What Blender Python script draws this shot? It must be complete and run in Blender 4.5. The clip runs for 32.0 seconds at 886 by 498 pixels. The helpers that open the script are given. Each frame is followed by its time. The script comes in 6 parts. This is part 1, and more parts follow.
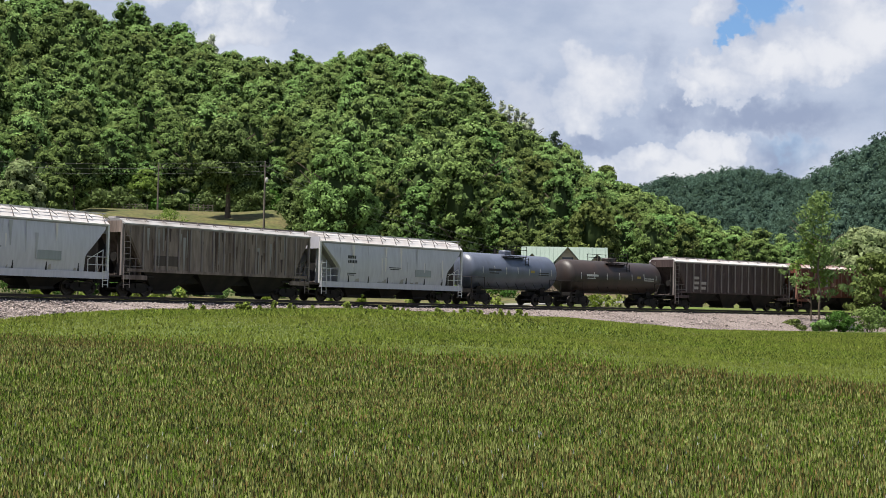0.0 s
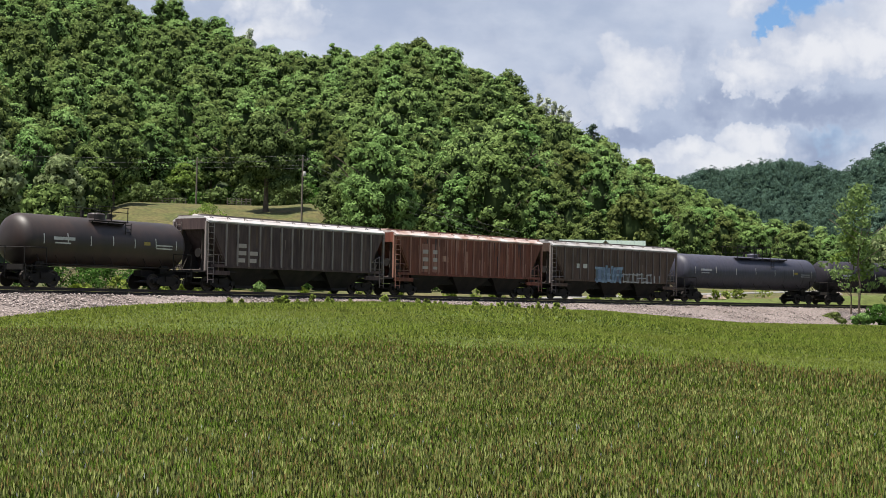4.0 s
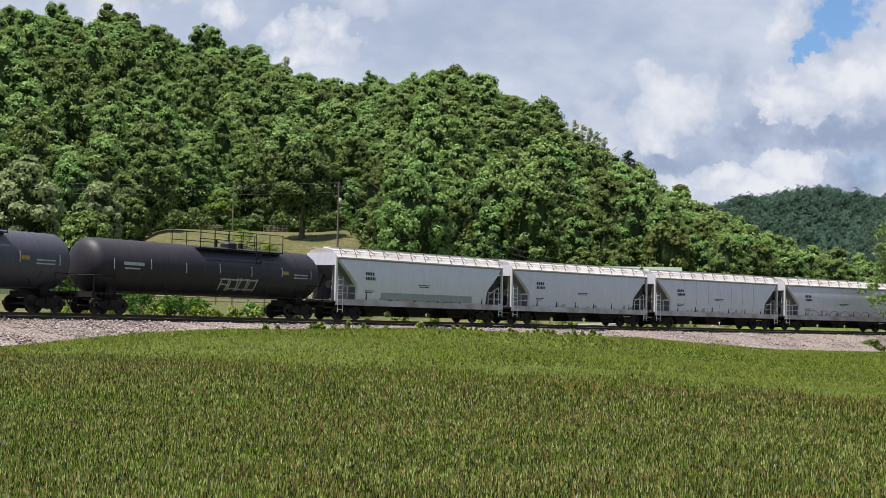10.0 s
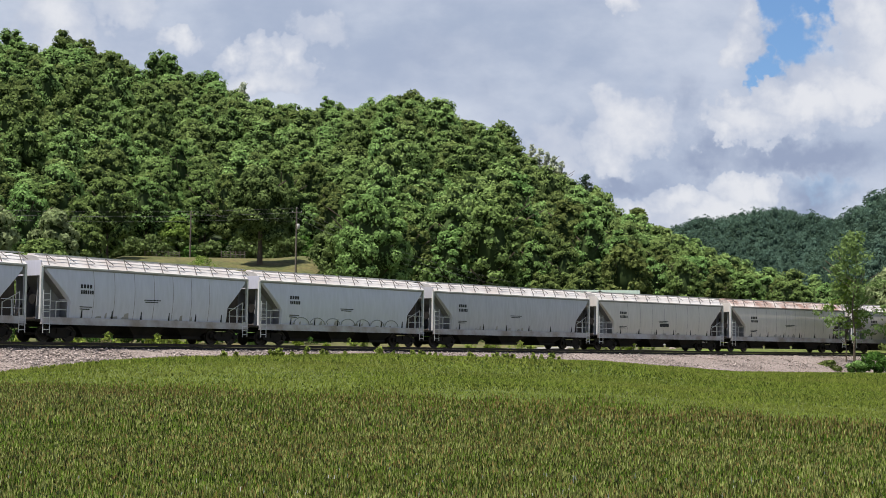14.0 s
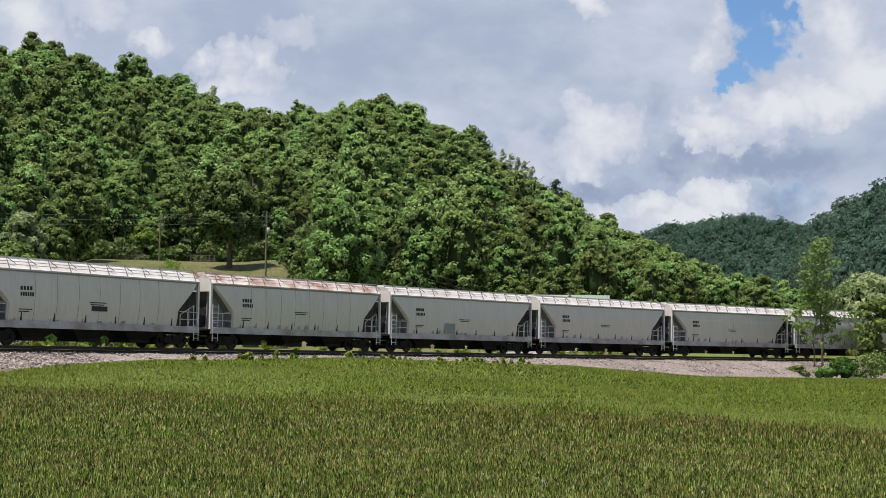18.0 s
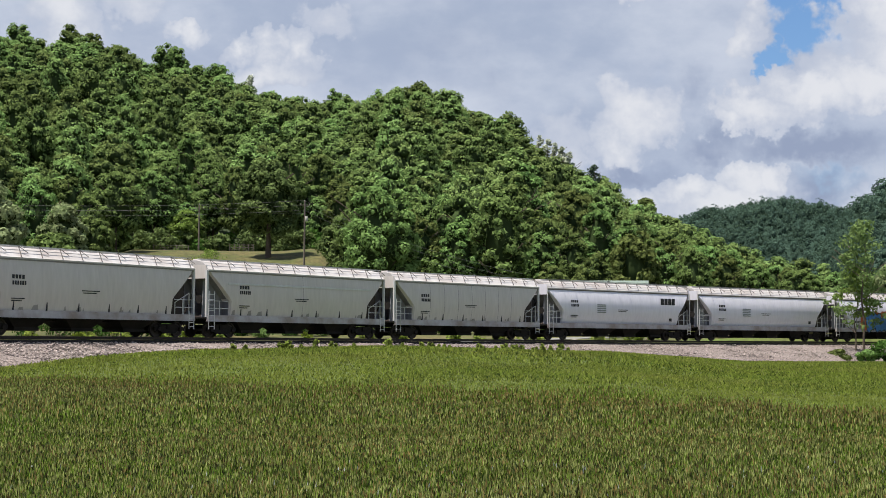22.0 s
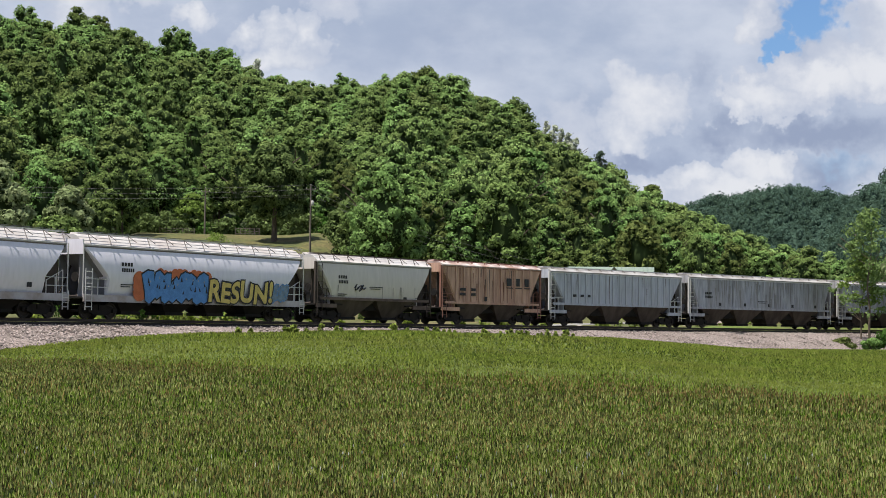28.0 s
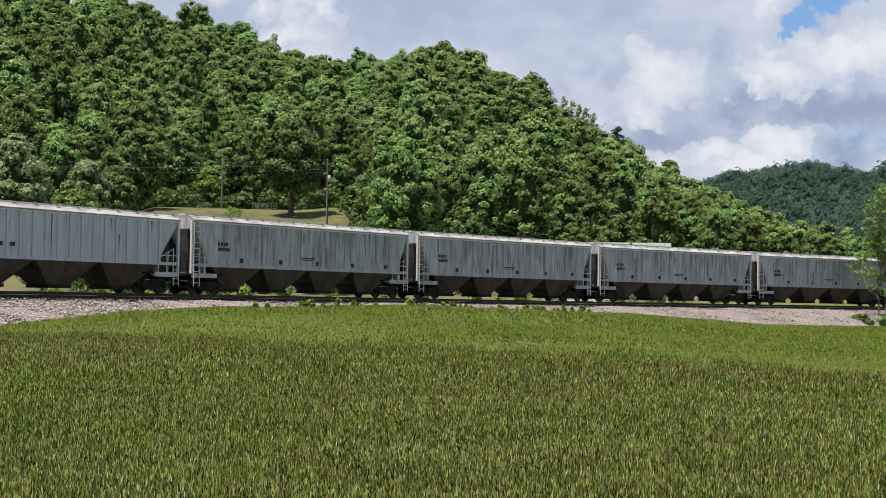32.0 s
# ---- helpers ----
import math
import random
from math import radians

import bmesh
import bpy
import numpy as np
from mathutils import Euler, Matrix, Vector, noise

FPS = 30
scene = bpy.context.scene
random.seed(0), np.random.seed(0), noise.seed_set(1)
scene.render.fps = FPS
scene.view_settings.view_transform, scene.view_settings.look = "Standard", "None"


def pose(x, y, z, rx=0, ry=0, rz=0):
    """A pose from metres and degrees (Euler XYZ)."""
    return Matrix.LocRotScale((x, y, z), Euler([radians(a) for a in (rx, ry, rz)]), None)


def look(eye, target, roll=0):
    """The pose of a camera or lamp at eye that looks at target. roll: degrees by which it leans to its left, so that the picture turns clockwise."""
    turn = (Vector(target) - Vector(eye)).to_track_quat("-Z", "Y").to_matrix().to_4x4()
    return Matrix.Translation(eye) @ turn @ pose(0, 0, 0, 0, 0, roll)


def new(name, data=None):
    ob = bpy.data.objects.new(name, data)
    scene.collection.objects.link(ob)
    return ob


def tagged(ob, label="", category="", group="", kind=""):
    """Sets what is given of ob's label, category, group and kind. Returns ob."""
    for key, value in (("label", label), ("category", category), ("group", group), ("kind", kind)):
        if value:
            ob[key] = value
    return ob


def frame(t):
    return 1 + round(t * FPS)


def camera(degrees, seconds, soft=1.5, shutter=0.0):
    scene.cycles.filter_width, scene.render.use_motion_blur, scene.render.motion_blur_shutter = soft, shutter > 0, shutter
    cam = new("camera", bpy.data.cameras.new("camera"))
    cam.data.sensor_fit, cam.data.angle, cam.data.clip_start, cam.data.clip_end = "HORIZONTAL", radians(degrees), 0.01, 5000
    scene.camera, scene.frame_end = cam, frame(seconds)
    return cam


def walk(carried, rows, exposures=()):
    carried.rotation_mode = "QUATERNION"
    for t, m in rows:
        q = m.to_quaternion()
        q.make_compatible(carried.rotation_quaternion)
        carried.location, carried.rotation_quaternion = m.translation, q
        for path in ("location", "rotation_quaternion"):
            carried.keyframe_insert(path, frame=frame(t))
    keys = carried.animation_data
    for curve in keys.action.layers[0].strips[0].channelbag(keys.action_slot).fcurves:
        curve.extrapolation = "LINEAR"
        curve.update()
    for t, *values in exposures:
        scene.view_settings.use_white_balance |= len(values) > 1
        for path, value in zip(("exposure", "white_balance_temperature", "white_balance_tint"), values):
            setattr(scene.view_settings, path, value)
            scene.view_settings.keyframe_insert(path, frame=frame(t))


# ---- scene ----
EYE = 1.6          # eye height over the near field
RAIL = 1.76        # top of rail
cam = camera(33.56, 32.0, soft=0.8)
# seconds, yaw, pitch, roll of the hand-held camera, which stands on one spot
PATH = [
    (0.0, 0.00, 2.21, -1.21), (0.5, 0.06, 2.09, -1.11), (1.0, 0.25, 1.97, -0.95), (1.5, 0.51, 1.89, -0.89),
    (2.0, 0.76, 1.84, -0.84), (2.5, 1.10, 1.85, -0.98), (4.5, 1.56, 2.02, -1.09), (5.0, 1.74, 2.20, -0.93),
    (5.5, 1.96, 2.36, -0.78), (6.0, 2.33, 2.44, -0.65), (6.5, 2.69, 2.42, -0.61), (7.0, 2.90, 2.35, -0.69),
    (7.5, 2.94, 2.32, -0.84), (8.0, 2.94, 2.32, -0.98), (8.5, 2.95, 2.32, -1.10), (9.0, 2.88, 2.42, -1.17),
    (9.5, 2.85, 2.65, -1.25), (10.0, 2.85, 2.93, -1.22), (10.5, 2.86, 3.10, -1.18), (11.0, 2.87, 3.21, -1.05),
    (11.5, 2.86, 3.39, -1.02), (12.0, 2.74, 3.45, -0.89), (12.5, 2.61, 3.39, -0.70), (13.0, 2.29, 3.51, -0.66),
    (13.5, 1.81, 3.70, -0.72), (14.0, 1.26, 3.92, -0.67), (14.5, 0.90, 4.22, -0.63), (16.5, -0.28, 4.59, -0.48),
    (17.0, -0.23, 4.48, -0.61), (17.5, -0.10, 4.31, -0.69), (18.0, 0.09, 4.11, -0.81), (18.5, 0.41, 3.89, -0.86),
    (19.0, 0.74, 3.71, -0.88), (19.5, 1.12, 3.58, -0.85), (20.0, 1.35, 3.47, -0.82), (20.5, 1.50, 3.39, -0.71),
    (21.0, 1.54, 3.35, -0.58), (21.5, 1.58, 3.45, -0.37), (22.0, 1.61, 3.59, -0.29), (22.5, 1.64, 3.69, -0.26),
    (23.0, 1.67, 3.71, -0.36), (23.5, 1.67, 3.67, -0.42), (24.0, 1.65, 3.54, -0.51), (24.5, 1.63, 3.43, -0.69),
    (25.0, 1.59, 3.32, -0.79), (25.5, 1.62, 3.23, -0.78), (27.5, 1.79, 3.13, -0.82), (28.0, 1.81, 3.01, -0.72),
    (28.5, 1.86, 2.88, -0.60), (29.0, 1.97, 2.74, -0.60), (29.5, 2.09, 2.56, -0.68), (30.0, 2.19, 2.37, -0.72),
    (30.5, 2.27, 2.25, -0.73), (31.0, 2.41, 2.16, -0.73), (31.5, 2.45, 2.08, -0.78), (32.0, 2.45, 2.03, -0.93),
]
walk(cam, [(t, pose(0, 0, EYE, 90 + p, r, y)) for t, y, p, r in PATH], exposures=[(0.0, 0.98), (10.0, 0.98), (13.0, 0.91), (25.0, 0.88), (29.0, 0.93), (32.0, 0.97)])

# ---- light ----
SUN_EL, SUN_AZ = radians(72), radians(-122)     # azimuth from +Y towards +X
TO_SUN = Vector((math.sin(SUN_AZ) * math.cos(SUN_EL), math.cos(SUN_AZ) * math.cos(SUN_EL), math.sin(SUN_EL)))
sun_data = bpy.data.lights.new("sun", "SUN")
sun_data.energy, sun_data.angle, sun_data.color = 4.8, radians(0.5), (1.0, 0.95, 0.87)
sun = new("sun", sun_data)
sun.matrix_world = look(TO_SUN * 100, (0, 0, 0))


def make_world():
    w = bpy.data.worlds.new("sky")
    scene.world = w
    w.use_nodes = True
    nt = w.node_tree
    nt.nodes.clear()
    N, L = nt.nodes.new, nt.links.new
    sky = N("ShaderNodeTexSky")
    sky.sky_type, sky.sun_disc = "NISHITA", False
    sky.sun_elevation, sky.sun_rotation = SUN_EL, SUN_AZ
    co = N("ShaderNodeTexCoord")

    def math_node(op, a, b=None, clamp=False):
        n = N("ShaderNodeMath")
        n.operation, n.use_clamp = op, clamp
        for k, v in enumerate((a, b)):
            if v is None:
                continue
            if hasattr(v, "links"):
                L(v, n.inputs[k])
            else:
                n.inputs[k].default_value = v
        return n.outputs[0]

    def noise_node(scale, detail, rough, stretch, shift=0.0):
        m = N("ShaderNodeMapping")
        m.inputs["Scale"].default_value = stretch
        m.inputs["Location"].default_value = (shift, shift * 0.7, 0)
        L(co.outputs["Generated"], m.inputs["Vector"])
        n = N("ShaderNodeTexNoise")
        n.inputs["Scale"].default_value, n.inputs["Detail"].default_value, n.inputs["Roughness"].default_value = scale, detail, rough
        L(m.outputs[0], n.inputs["Vector"])
        return n.outputs["Fac"]

    def blob(az, el, wide, tall):
        """A soft lobe of the sky round one direction, in degrees."""
        a, e = radians(az), radians(el)
        d = (math.sin(a) * math.cos(e), math.cos(a) * math.cos(e), math.sin(e))
        sub = N("ShaderNodeVectorMath")
        sub.operation = "SUBTRACT"
        L(WARP[0], sub.inputs[0])
        sub.inputs[1].default_value = d
        sc = N("ShaderNodeVectorMath")
        sc.operation = "MULTIPLY"
        L(sub.outputs[0], sc.inputs[0])
        sc.inputs[1].default_value = (1 / radians(wide), 1 / radians(wide), 1 / radians(tall))
        ln = N("ShaderNodeVectorMath")
        ln.operation = "LENGTH"
        L(sc.outputs[0], ln.inputs[0])
        return math_node("SUBTRACT", 1.0, ln.outputs["Value"], True)

    # the directions are ruffled before the heaps are laid out, which gives them their cauliflower edges
    ruffle = None
    for sc, amp in ((7.0, 0.055), (22.0, 0.040), (60.0, 0.022), (150.0, 0.010)):
        n = N("ShaderNodeTexNoise")
        n.inputs["Scale"].default_value, n.inputs["Detail"].default_value, n.inputs["Roughness"].default_value = sc, 3.0, 0.6
        L(co.outputs["Generated"], n.inputs["Vector"])
        s1, s2 = N("ShaderNodeVectorMath"), N("ShaderNodeVectorMath")
        s1.operation, s2.operation = "SUBTRACT", "SCALE"
        L(n.outputs["Color"], s1.inputs[0])
        s1.inputs[1].default_value = (0.5, 0.5, 0.5)
        L(s1.outputs[0], s2.inputs[0])
        s2.inputs["Scale"].default_value = amp
        if ruffle is None:
            ruffle = s2.outputs[0]
        else:
            ad = N("ShaderNodeVectorMath")
            L(ruffle, ad.inputs[0])
            L(s2.outputs[0], ad.inputs[1])
            ruffle = ad.outputs[0]
    warp = N("ShaderNodeVectorMath")
    L(co.outputs["Generated"], warp.inputs[0])
    L(ruffle, warp.inputs[1])
    WARP.append(warp.outputs[0])

    def total(rows):
        """The highest of the lobes, and their sum of heights for the shading."""
        top = None
        for az, el, wide, tall, gain in rows:
            b = math_node("MULTIPLY", blob(az, el, wide, tall), gain)
            top = b if top is None else math_node("MAXIMUM", top, b)
        return top

    def mix_colour(fac, a, b):
        m = N("ShaderNodeMix")
        m.data_type = "RGBA"
        L(fac, m.inputs["Factor"])
        for key, v in (("A", a), ("B", b)):
            if hasattr(v, "links"):
                L(v, m.inputs[key])
            else:
                m.inputs[key].default_value = (*v, 1)
        return m.outputs["Result"]

    def step(v, a, b):
        m = N("ShaderNodeMapRange")
        m.interpolation_type = "SMOOTHSTEP"
        L(v, m.inputs["Value"])
        m.inputs["From Min"].default_value, m.inputs["From Max"].default_value = a, b
        return m.outputs[0]

    big = noise_node(5.0, 6.0, 0.55, (1.0, 1.0, 2.2), 2.0)
    soft = noise_node(14.0, 6.0, 0.55, (1.0, 1.0, 1.6), 5.0)
    layer = mix_colour(step(math_node("ADD", math_node("MULTIPLY", big, 0.6), math_node("MULTIPLY", soft, 0.4)), 0.38, 0.62), (0.45, 0.53, 0.70), (0.69, 0.75, 0.88))
    dim = N("ShaderNodeVectorMath")
    dim.operation = "MULTIPLY"
    L(sky.outputs[0], dim.inputs[0])
    dim.inputs[1].default_value = (0.100, 0.128, 0.160)
    blue = mix_colour(step(total(BLUE_HOLES), 0.05, 0.38), layer, dim.outputs[0])
    shade = total(CLOUD_FEET)
    blue = mix_colour(step(shade, 0.0, 0.8), blue, (0.36, 0.43, 0.60))
    heap = total(CLOUD_HEAPS)
    head = mix_colour(step(math_node("ADD", math_node("MULTIPLY", heap, 0.7), math_node("MULTIPLY", soft, 0.9)), 0.45, 1.05), (0.59, 0.65, 0.79), (0.88, 0.90, 0.96))
    colour = mix_colour(step(heap, 0.04, 0.20), blue, head)
    bg, out = N("ShaderNodeBackground"), N("ShaderNodeOutputWorld")
    L(colour, bg.inputs[0])
    bg.inputs[1].default_value = 0.468
    L(bg.outputs[0], out.inputs[0])


WARP = []
# azimuth, elevation, width, height in degrees, strength
BLUE_HOLES = [(13.0, 12.5, 1.2, 1.0, 0.9), (11.3, 9.9, 0.7, 0.7, 0.9), (11.5, 10.5, 0.9, 0.9, 0.9), (12.3, 11.7, 1.5, 1.2, 0.9), (12.3, 13.2, 1.5, 1.6, 0.9), (12.6, 14.8, 1.3, 1.3, 0.7), (13.4, 6.4, 2.0, 0.8, 0.35), (7.0, 10.0, 1.2, 1.6, 0.12),
              (24, 9, 6, 3, 1.0), (60, 30, 25, 14, 1.0), (-60, 40, 22, 15, 1.0), (160, 45, 40, 20, 1.0)]
CLOUD_FEET = [(12.6, 7.5, 4.6, 0.9, 1.0), (8.6, 7.5, 1.9, 0.8, 0.8), (5.6, 6.8, 1.8, 0.7, 0.8), (7.9, 9.2, 1.2, 1.6, 0.5), (13.3, 6.2, 2.2, 0.9, 0.8), (-1.0, 11.0, 4.0, 2.0, 0.3), (0.6, 9.6, 2.0, 1.6, 0.3), (-10.2, 10.7, 1.2, 0.9, 0.4)]
CLOUD_HEAPS = [(9.0, 5.5, 3.0, 1.1, 1.0), (7.5, 6.1, 1.5, 0.75, 0.9), (10.1, 6.3, 1.8, 0.85, 1.0), (11.2, 6.2, 1.0, 0.8, 1.0), (6.2, 5.6, 1.3, 0.8, 0.8), (13.7, 5.2, 1.0, 0.4, 0.9),
               (14.7, 9.9, 2.7, 1.2, 1.0), (12.7, 9.3, 2.2, 1.0, 1.0), (10.7, 8.7, 2.2, 0.95, 0.9), (9.2, 8.3, 1.2, 0.7, 0.7), (16.8, 10.8, 3.2, 1.7, 1.0), (15.0, 12.7, 1.5, 2.0, 0.9),
               (5.6, 8.7, 1.6, 1.2, 0.75), (5.0, 7.8, 1.3, 1.1, 0.7), (6.6, 8.6, 1.0, 0.9, 0.55), (3.2, 7.6, 1.4, 1.6, 0.45), (10.1, 11.6, 0.9, 1.2, 0.6), (10.6, 12.8, 0.7, 1.0, 0.5), (5.1, 13.6, 1.3, 0.8, 0.9),
               (-9.6, 11.3, 0.9, 0.7, 0.9), (-8.2, 11.3, 1.1, 0.9, 0.9), (-7.1, 11.1, 0.9, 1.0, 0.8), (-8.6, 10.3, 2.2, 0.8, 0.8), (-11.8, 11.9, 1.2, 0.5, 0.8), (-6.2, 12.3, 1.4, 0.9, 0.5), (-16.6, 12.0, 1.8, 1.3, 0.8), (-14.0, 12.8, 1.6, 0.8, 0.5)]
make_world()


# ---- materials ----
COLOUR_SCALE = 0.76     # scales all colours below to balance exposure against sky strength, which deepens the shadows


def material(name, base, rough=0.7, metal=0.0, dark=None, scale=2.0, amount=0.5, fine=30.0, fine_amount=0.15, bump=0.15,
             stretch=(1, 1, 1), per_object=0.0, per_island=0.0, translucent=0.0, lift=0.0, tint="", spec=0.3):
    """Two scales of variation between base and dark, with bump; translucent leaves; lift turns normals upwards."""
    m = bpy.data.materials.new(name)
    m.use_nodes = True
    nt = m.node_tree
    N, L = nt.nodes.new, nt.links.new
    p = nt.nodes["Principled BSDF"]
    out = nt.nodes["Material Output"]
    p.inputs["Roughness"].default_value, p.inputs["Metallic"].default_value = rough, metal
    p.inputs["Specular IOR Level"].default_value = spec
    dark = dark or tuple(c * 0.55 for c in base)
    base, dark = tuple(c * COLOUR_SCALE for c in base), tuple(c * COLOUR_SCALE for c in dark)
    co, mp = N("ShaderNodeTexCoord"), N("ShaderNodeMapping")
    mp.inputs["Scale"].default_value = stretch
    L(co.outputs["Object"], mp.inputs[0])
    n1, n2 = N("ShaderNodeTexNoise"), N("ShaderNodeTexNoise")
    n1.inputs["Scale"].default_value, n1.inputs["Detail"].default_value = scale, 5
    n2.inputs["Scale"].default_value, n2.inputs["Detail"].default_value = fine, 4
    L(mp.outputs[0], n1.inputs["Vector"])
    L(mp.outputs[0], n2.inputs["Vector"])
    r = N("ShaderNodeMapRange")
    L(n1.outputs["Fac"], r.inputs["Value"])
    r.inputs["From Min"].default_value, r.inputs["From Max"].default_value = 0.38, 0.68
    r.inputs["To Max"].default_value = amount
    mix = N("ShaderNodeMix")
    mix.data_type = "RGBA"
    L(r.outputs[0], mix.inputs["Factor"])
    mix.inputs["A"].default_value, mix.inputs["B"].default_value = (*base, 1), (*dark, 1)
    col = mix.outputs["Result"]
    value = N("ShaderNodeMapRange")
    L(n2.outputs["Fac"], value.inputs["Value"])
    value.inputs["From Min"].default_value, value.inputs["From Max"].default_value = 0.3, 0.7
    value.inputs["To Min"].default_value, value.inputs["To Max"].default_value = 1 - fine_amount, 1 + fine_amount
    val = value.outputs[0]

    def times(a, source, spread):
        q = N("ShaderNodeMapRange")
        L(source, q.inputs["Value"])
        q.inputs["To Min"].default_value, q.inputs["To Max"].default_value = 1 - spread, 1 + spread
        t = N("ShaderNodeMath")
        t.operation = "MULTIPLY"
        L(a, t.inputs[0])
        L(q.outputs[0], t.inputs[1])
        return t.outputs[0]
    if per_object:
        val = times(val, N("ShaderNodeObjectInfo").outputs["Random"], per_object)
    if per_island:
        val = times(val, N("ShaderNodeNewGeometry").outputs["Random Per Island"], per_island)
    hsv = N("ShaderNodeHueSaturation")
    L(col, hsv.inputs["Color"])
    L(val, hsv.inputs["Value"])
    if tint:
        at = N("ShaderNodeAttribute")
        at.attribute_name = tint
        q = N("ShaderNodeMapRange")
        L(at.outputs["Fac"], q.inputs["Value"])
        q.inputs["To Min"].default_value, q.inputs["To Max"].default_value = 0.483, 0.522
        L(q.outputs[0], hsv.inputs["Hue"])
        hsv_value = times(val, at.outputs["Fac"], 0.3)
        L(hsv_value, hsv.inputs["Value"])
    elif per_object:
        q = N("ShaderNodeMapRange")
        L(N("ShaderNodeObjectInfo").outputs["Random"], q.inputs["Value"])
        q.inputs["To Min"].default_value, q.inputs["To Max"].default_value = 0.5 - 0.07 * per_object, 0.5 + 0.08 * per_object
        L(q.outputs[0], hsv.inputs["Hue"])
    L(hsv.outputs[0], p.inputs["Base Color"])
    if bump:
        b = N("ShaderNodeBump")
        b.inputs["Strength"].default_value, b.inputs["Distance"].default_value = bump, 0.02
        L(n2.outputs["Fac"], b.inputs["Height"])
        L(b.outputs[0], p.inputs["Normal"])
    if translucent or lift:
        g = N("ShaderNodeNewGeometry")
        nm = N("ShaderNodeMix")
        nm.data_type = "VECTOR"
        nm.inputs["Factor"].default_value = lift
        L(g.outputs["Normal"], nm.inputs[4])
        nm.inputs[5].default_value = (0, 0, 1)
        d, tr, ms = N("ShaderNodeBsdfDiffuse"), N("ShaderNodeBsdfTranslucent"), N("ShaderNodeMixShader")
        for sh in (d, tr):
            L(hsv.outputs[0], sh.inputs["Color"])
            if lift:
                L(nm.outputs[1], sh.inputs["Normal"])
        ms.inputs[0].default_value = translucent
        L(d.outputs[0], ms.inputs[1])
        L(tr.outputs[0], ms.inputs[2])
        L(ms.outputs[0], out.inputs["Surface"])
    return m


M = {}
M["leaf"] = material("leaf", (0.205, 0.286, 0.090), dark=(0.128, 0.196, 0.062), scale=0.25, amount=0.7, fine=1.5, bump=0, per_object=0.36, per_island=0.22, translucent=0.24)
M["leaf_stuff"] = material("leaf_wood", (0.252, 0.346, 0.116), dark=(0.165, 0.250, 0.080), scale=0.05, amount=0.6, fine=0.6, bump=0, per_island=0.18, translucent=0.24, tint="tint")
# bluish distance haze is mixed into this far leaf colour
M["leaf_far_hazed"] = material("leaf_far_hazed", (0.088, 0.142, 0.100), dark=(0.066, 0.114, 0.088), scale=0.01, amount=0.6, fine=0.1, bump=0, per_island=0.06, translucent=0.35, tint="tint")
# crown insides: shade between the leaf sprays is put into this dark colour
M["core"] = material("inner_leaf_shade", (0.052, 0.078, 0.030), dark=(0.036, 0.056, 0.022), scale=0.5, bump=0, lift=0.01)
# far crown insides: inner shade and distance haze both in the colour
M["core_far_hazed"] = material("far_inner_leaf_shade", (0.044, 0.074, 0.056), dark=(0.036, 0.064, 0.050), scale=0.05, bump=0, lift=0.01)
M["bark"] = material("bark", (0.13, 0.10, 0.075), rough=0.9, scale=1.5, fine=9, fine_amount=0.4, bump=0.6, stretch=(3, 3, 0.6))
# soil kept near black: the shade between grass blades is in its colour
M["field"] = material("field_soil_shade", (0.024, 0.036, 0.01), dark=(0.034, 0.036, 0.014), rough=0.95, scale=0.22, amount=0.9, fine=7.0, fine_amount=0.5, bump=0.8)
M["meadow"] = material("meadow", (0.100, 0.140, 0.024), dark=(0.098, 0.112, 0.032), rough=0.95, scale=0.06, amount=0.9, fine=2.0, fine_amount=0.3, bump=0.5)
M["pasture"] = material("pasture", (0.070, 0.080, 0.020), dark=(0.126, 0.102, 0.038), rough=0.95, scale=0.16, amount=1.0, fine=1.4, fine_amount=0.5, bump=0.9)
M["floor"] = material("forest_floor", (0.035, 0.055, 0.018), rough=0.95, scale=0.05, fine=1.0, bump=0.4)
M["grass_near"] = material("grass_blade", (0.110, 0.184, 0.025), dark=(0.110, 0.146, 0.025), scale=0.55, amount=1.0, fine=5, bump=0, per_island=0.8, translucent=0.4, lift=0.3)
M["grass_far"] = material("meadow_blade", (0.205, 0.272, 0.046), dark=(0.210, 0.240, 0.054), scale=0.10, amount=0.9, fine=1.5, bump=0, per_island=0.32, translucent=0.45, lift=0.85)
M["seed"] = material("seed_head", (0.225, 0.248, 0.084), dark=(0.160, 0.182, 0.056), scale=0.4, amount=1.0, fine=5, bump=0, per_island=0.7, translucent=0.4, lift=0.4)
M["seed_red"] = material("red_seed_head", (0.205, 0.150, 0.055), dark=(0.165, 0.140, 0.052), scale=0.15, amount=1.0, fine=5, bump=0, per_island=0.5, translucent=0.4, lift=0.6)
M["straw"] = material("ripe_stalk", (0.205, 0.195, 0.062), dark=(0.150, 0.150, 0.045), scale=0.4, amount=1.0, fine=5, bump=0, per_island=0.6, translucent=0.35, lift=0.4)
M["grass_deep"] = material("deep_green_blade", (0.085, 0.135, 0.028), dark=(0.07, 0.10, 0.025), scale=0.2, amount=1.0, fine=3, bump=0, per_island=0.4, translucent=0.35, lift=0.5)
M["flower"] = material("pale_flower_head", (0.62, 0.62, 0.56), dark=(0.45, 0.47, 0.38), scale=0.4, bump=0, per_island=0.2, translucent=0.3)
M["gravel"] = material("gravel", (0.214, 0.176, 0.163), dark=(0.160, 0.128, 0.115), rough=0.95, scale=0.25, amount=0.8, fine=8.0, fine_amount=0.95, bump=1.0)
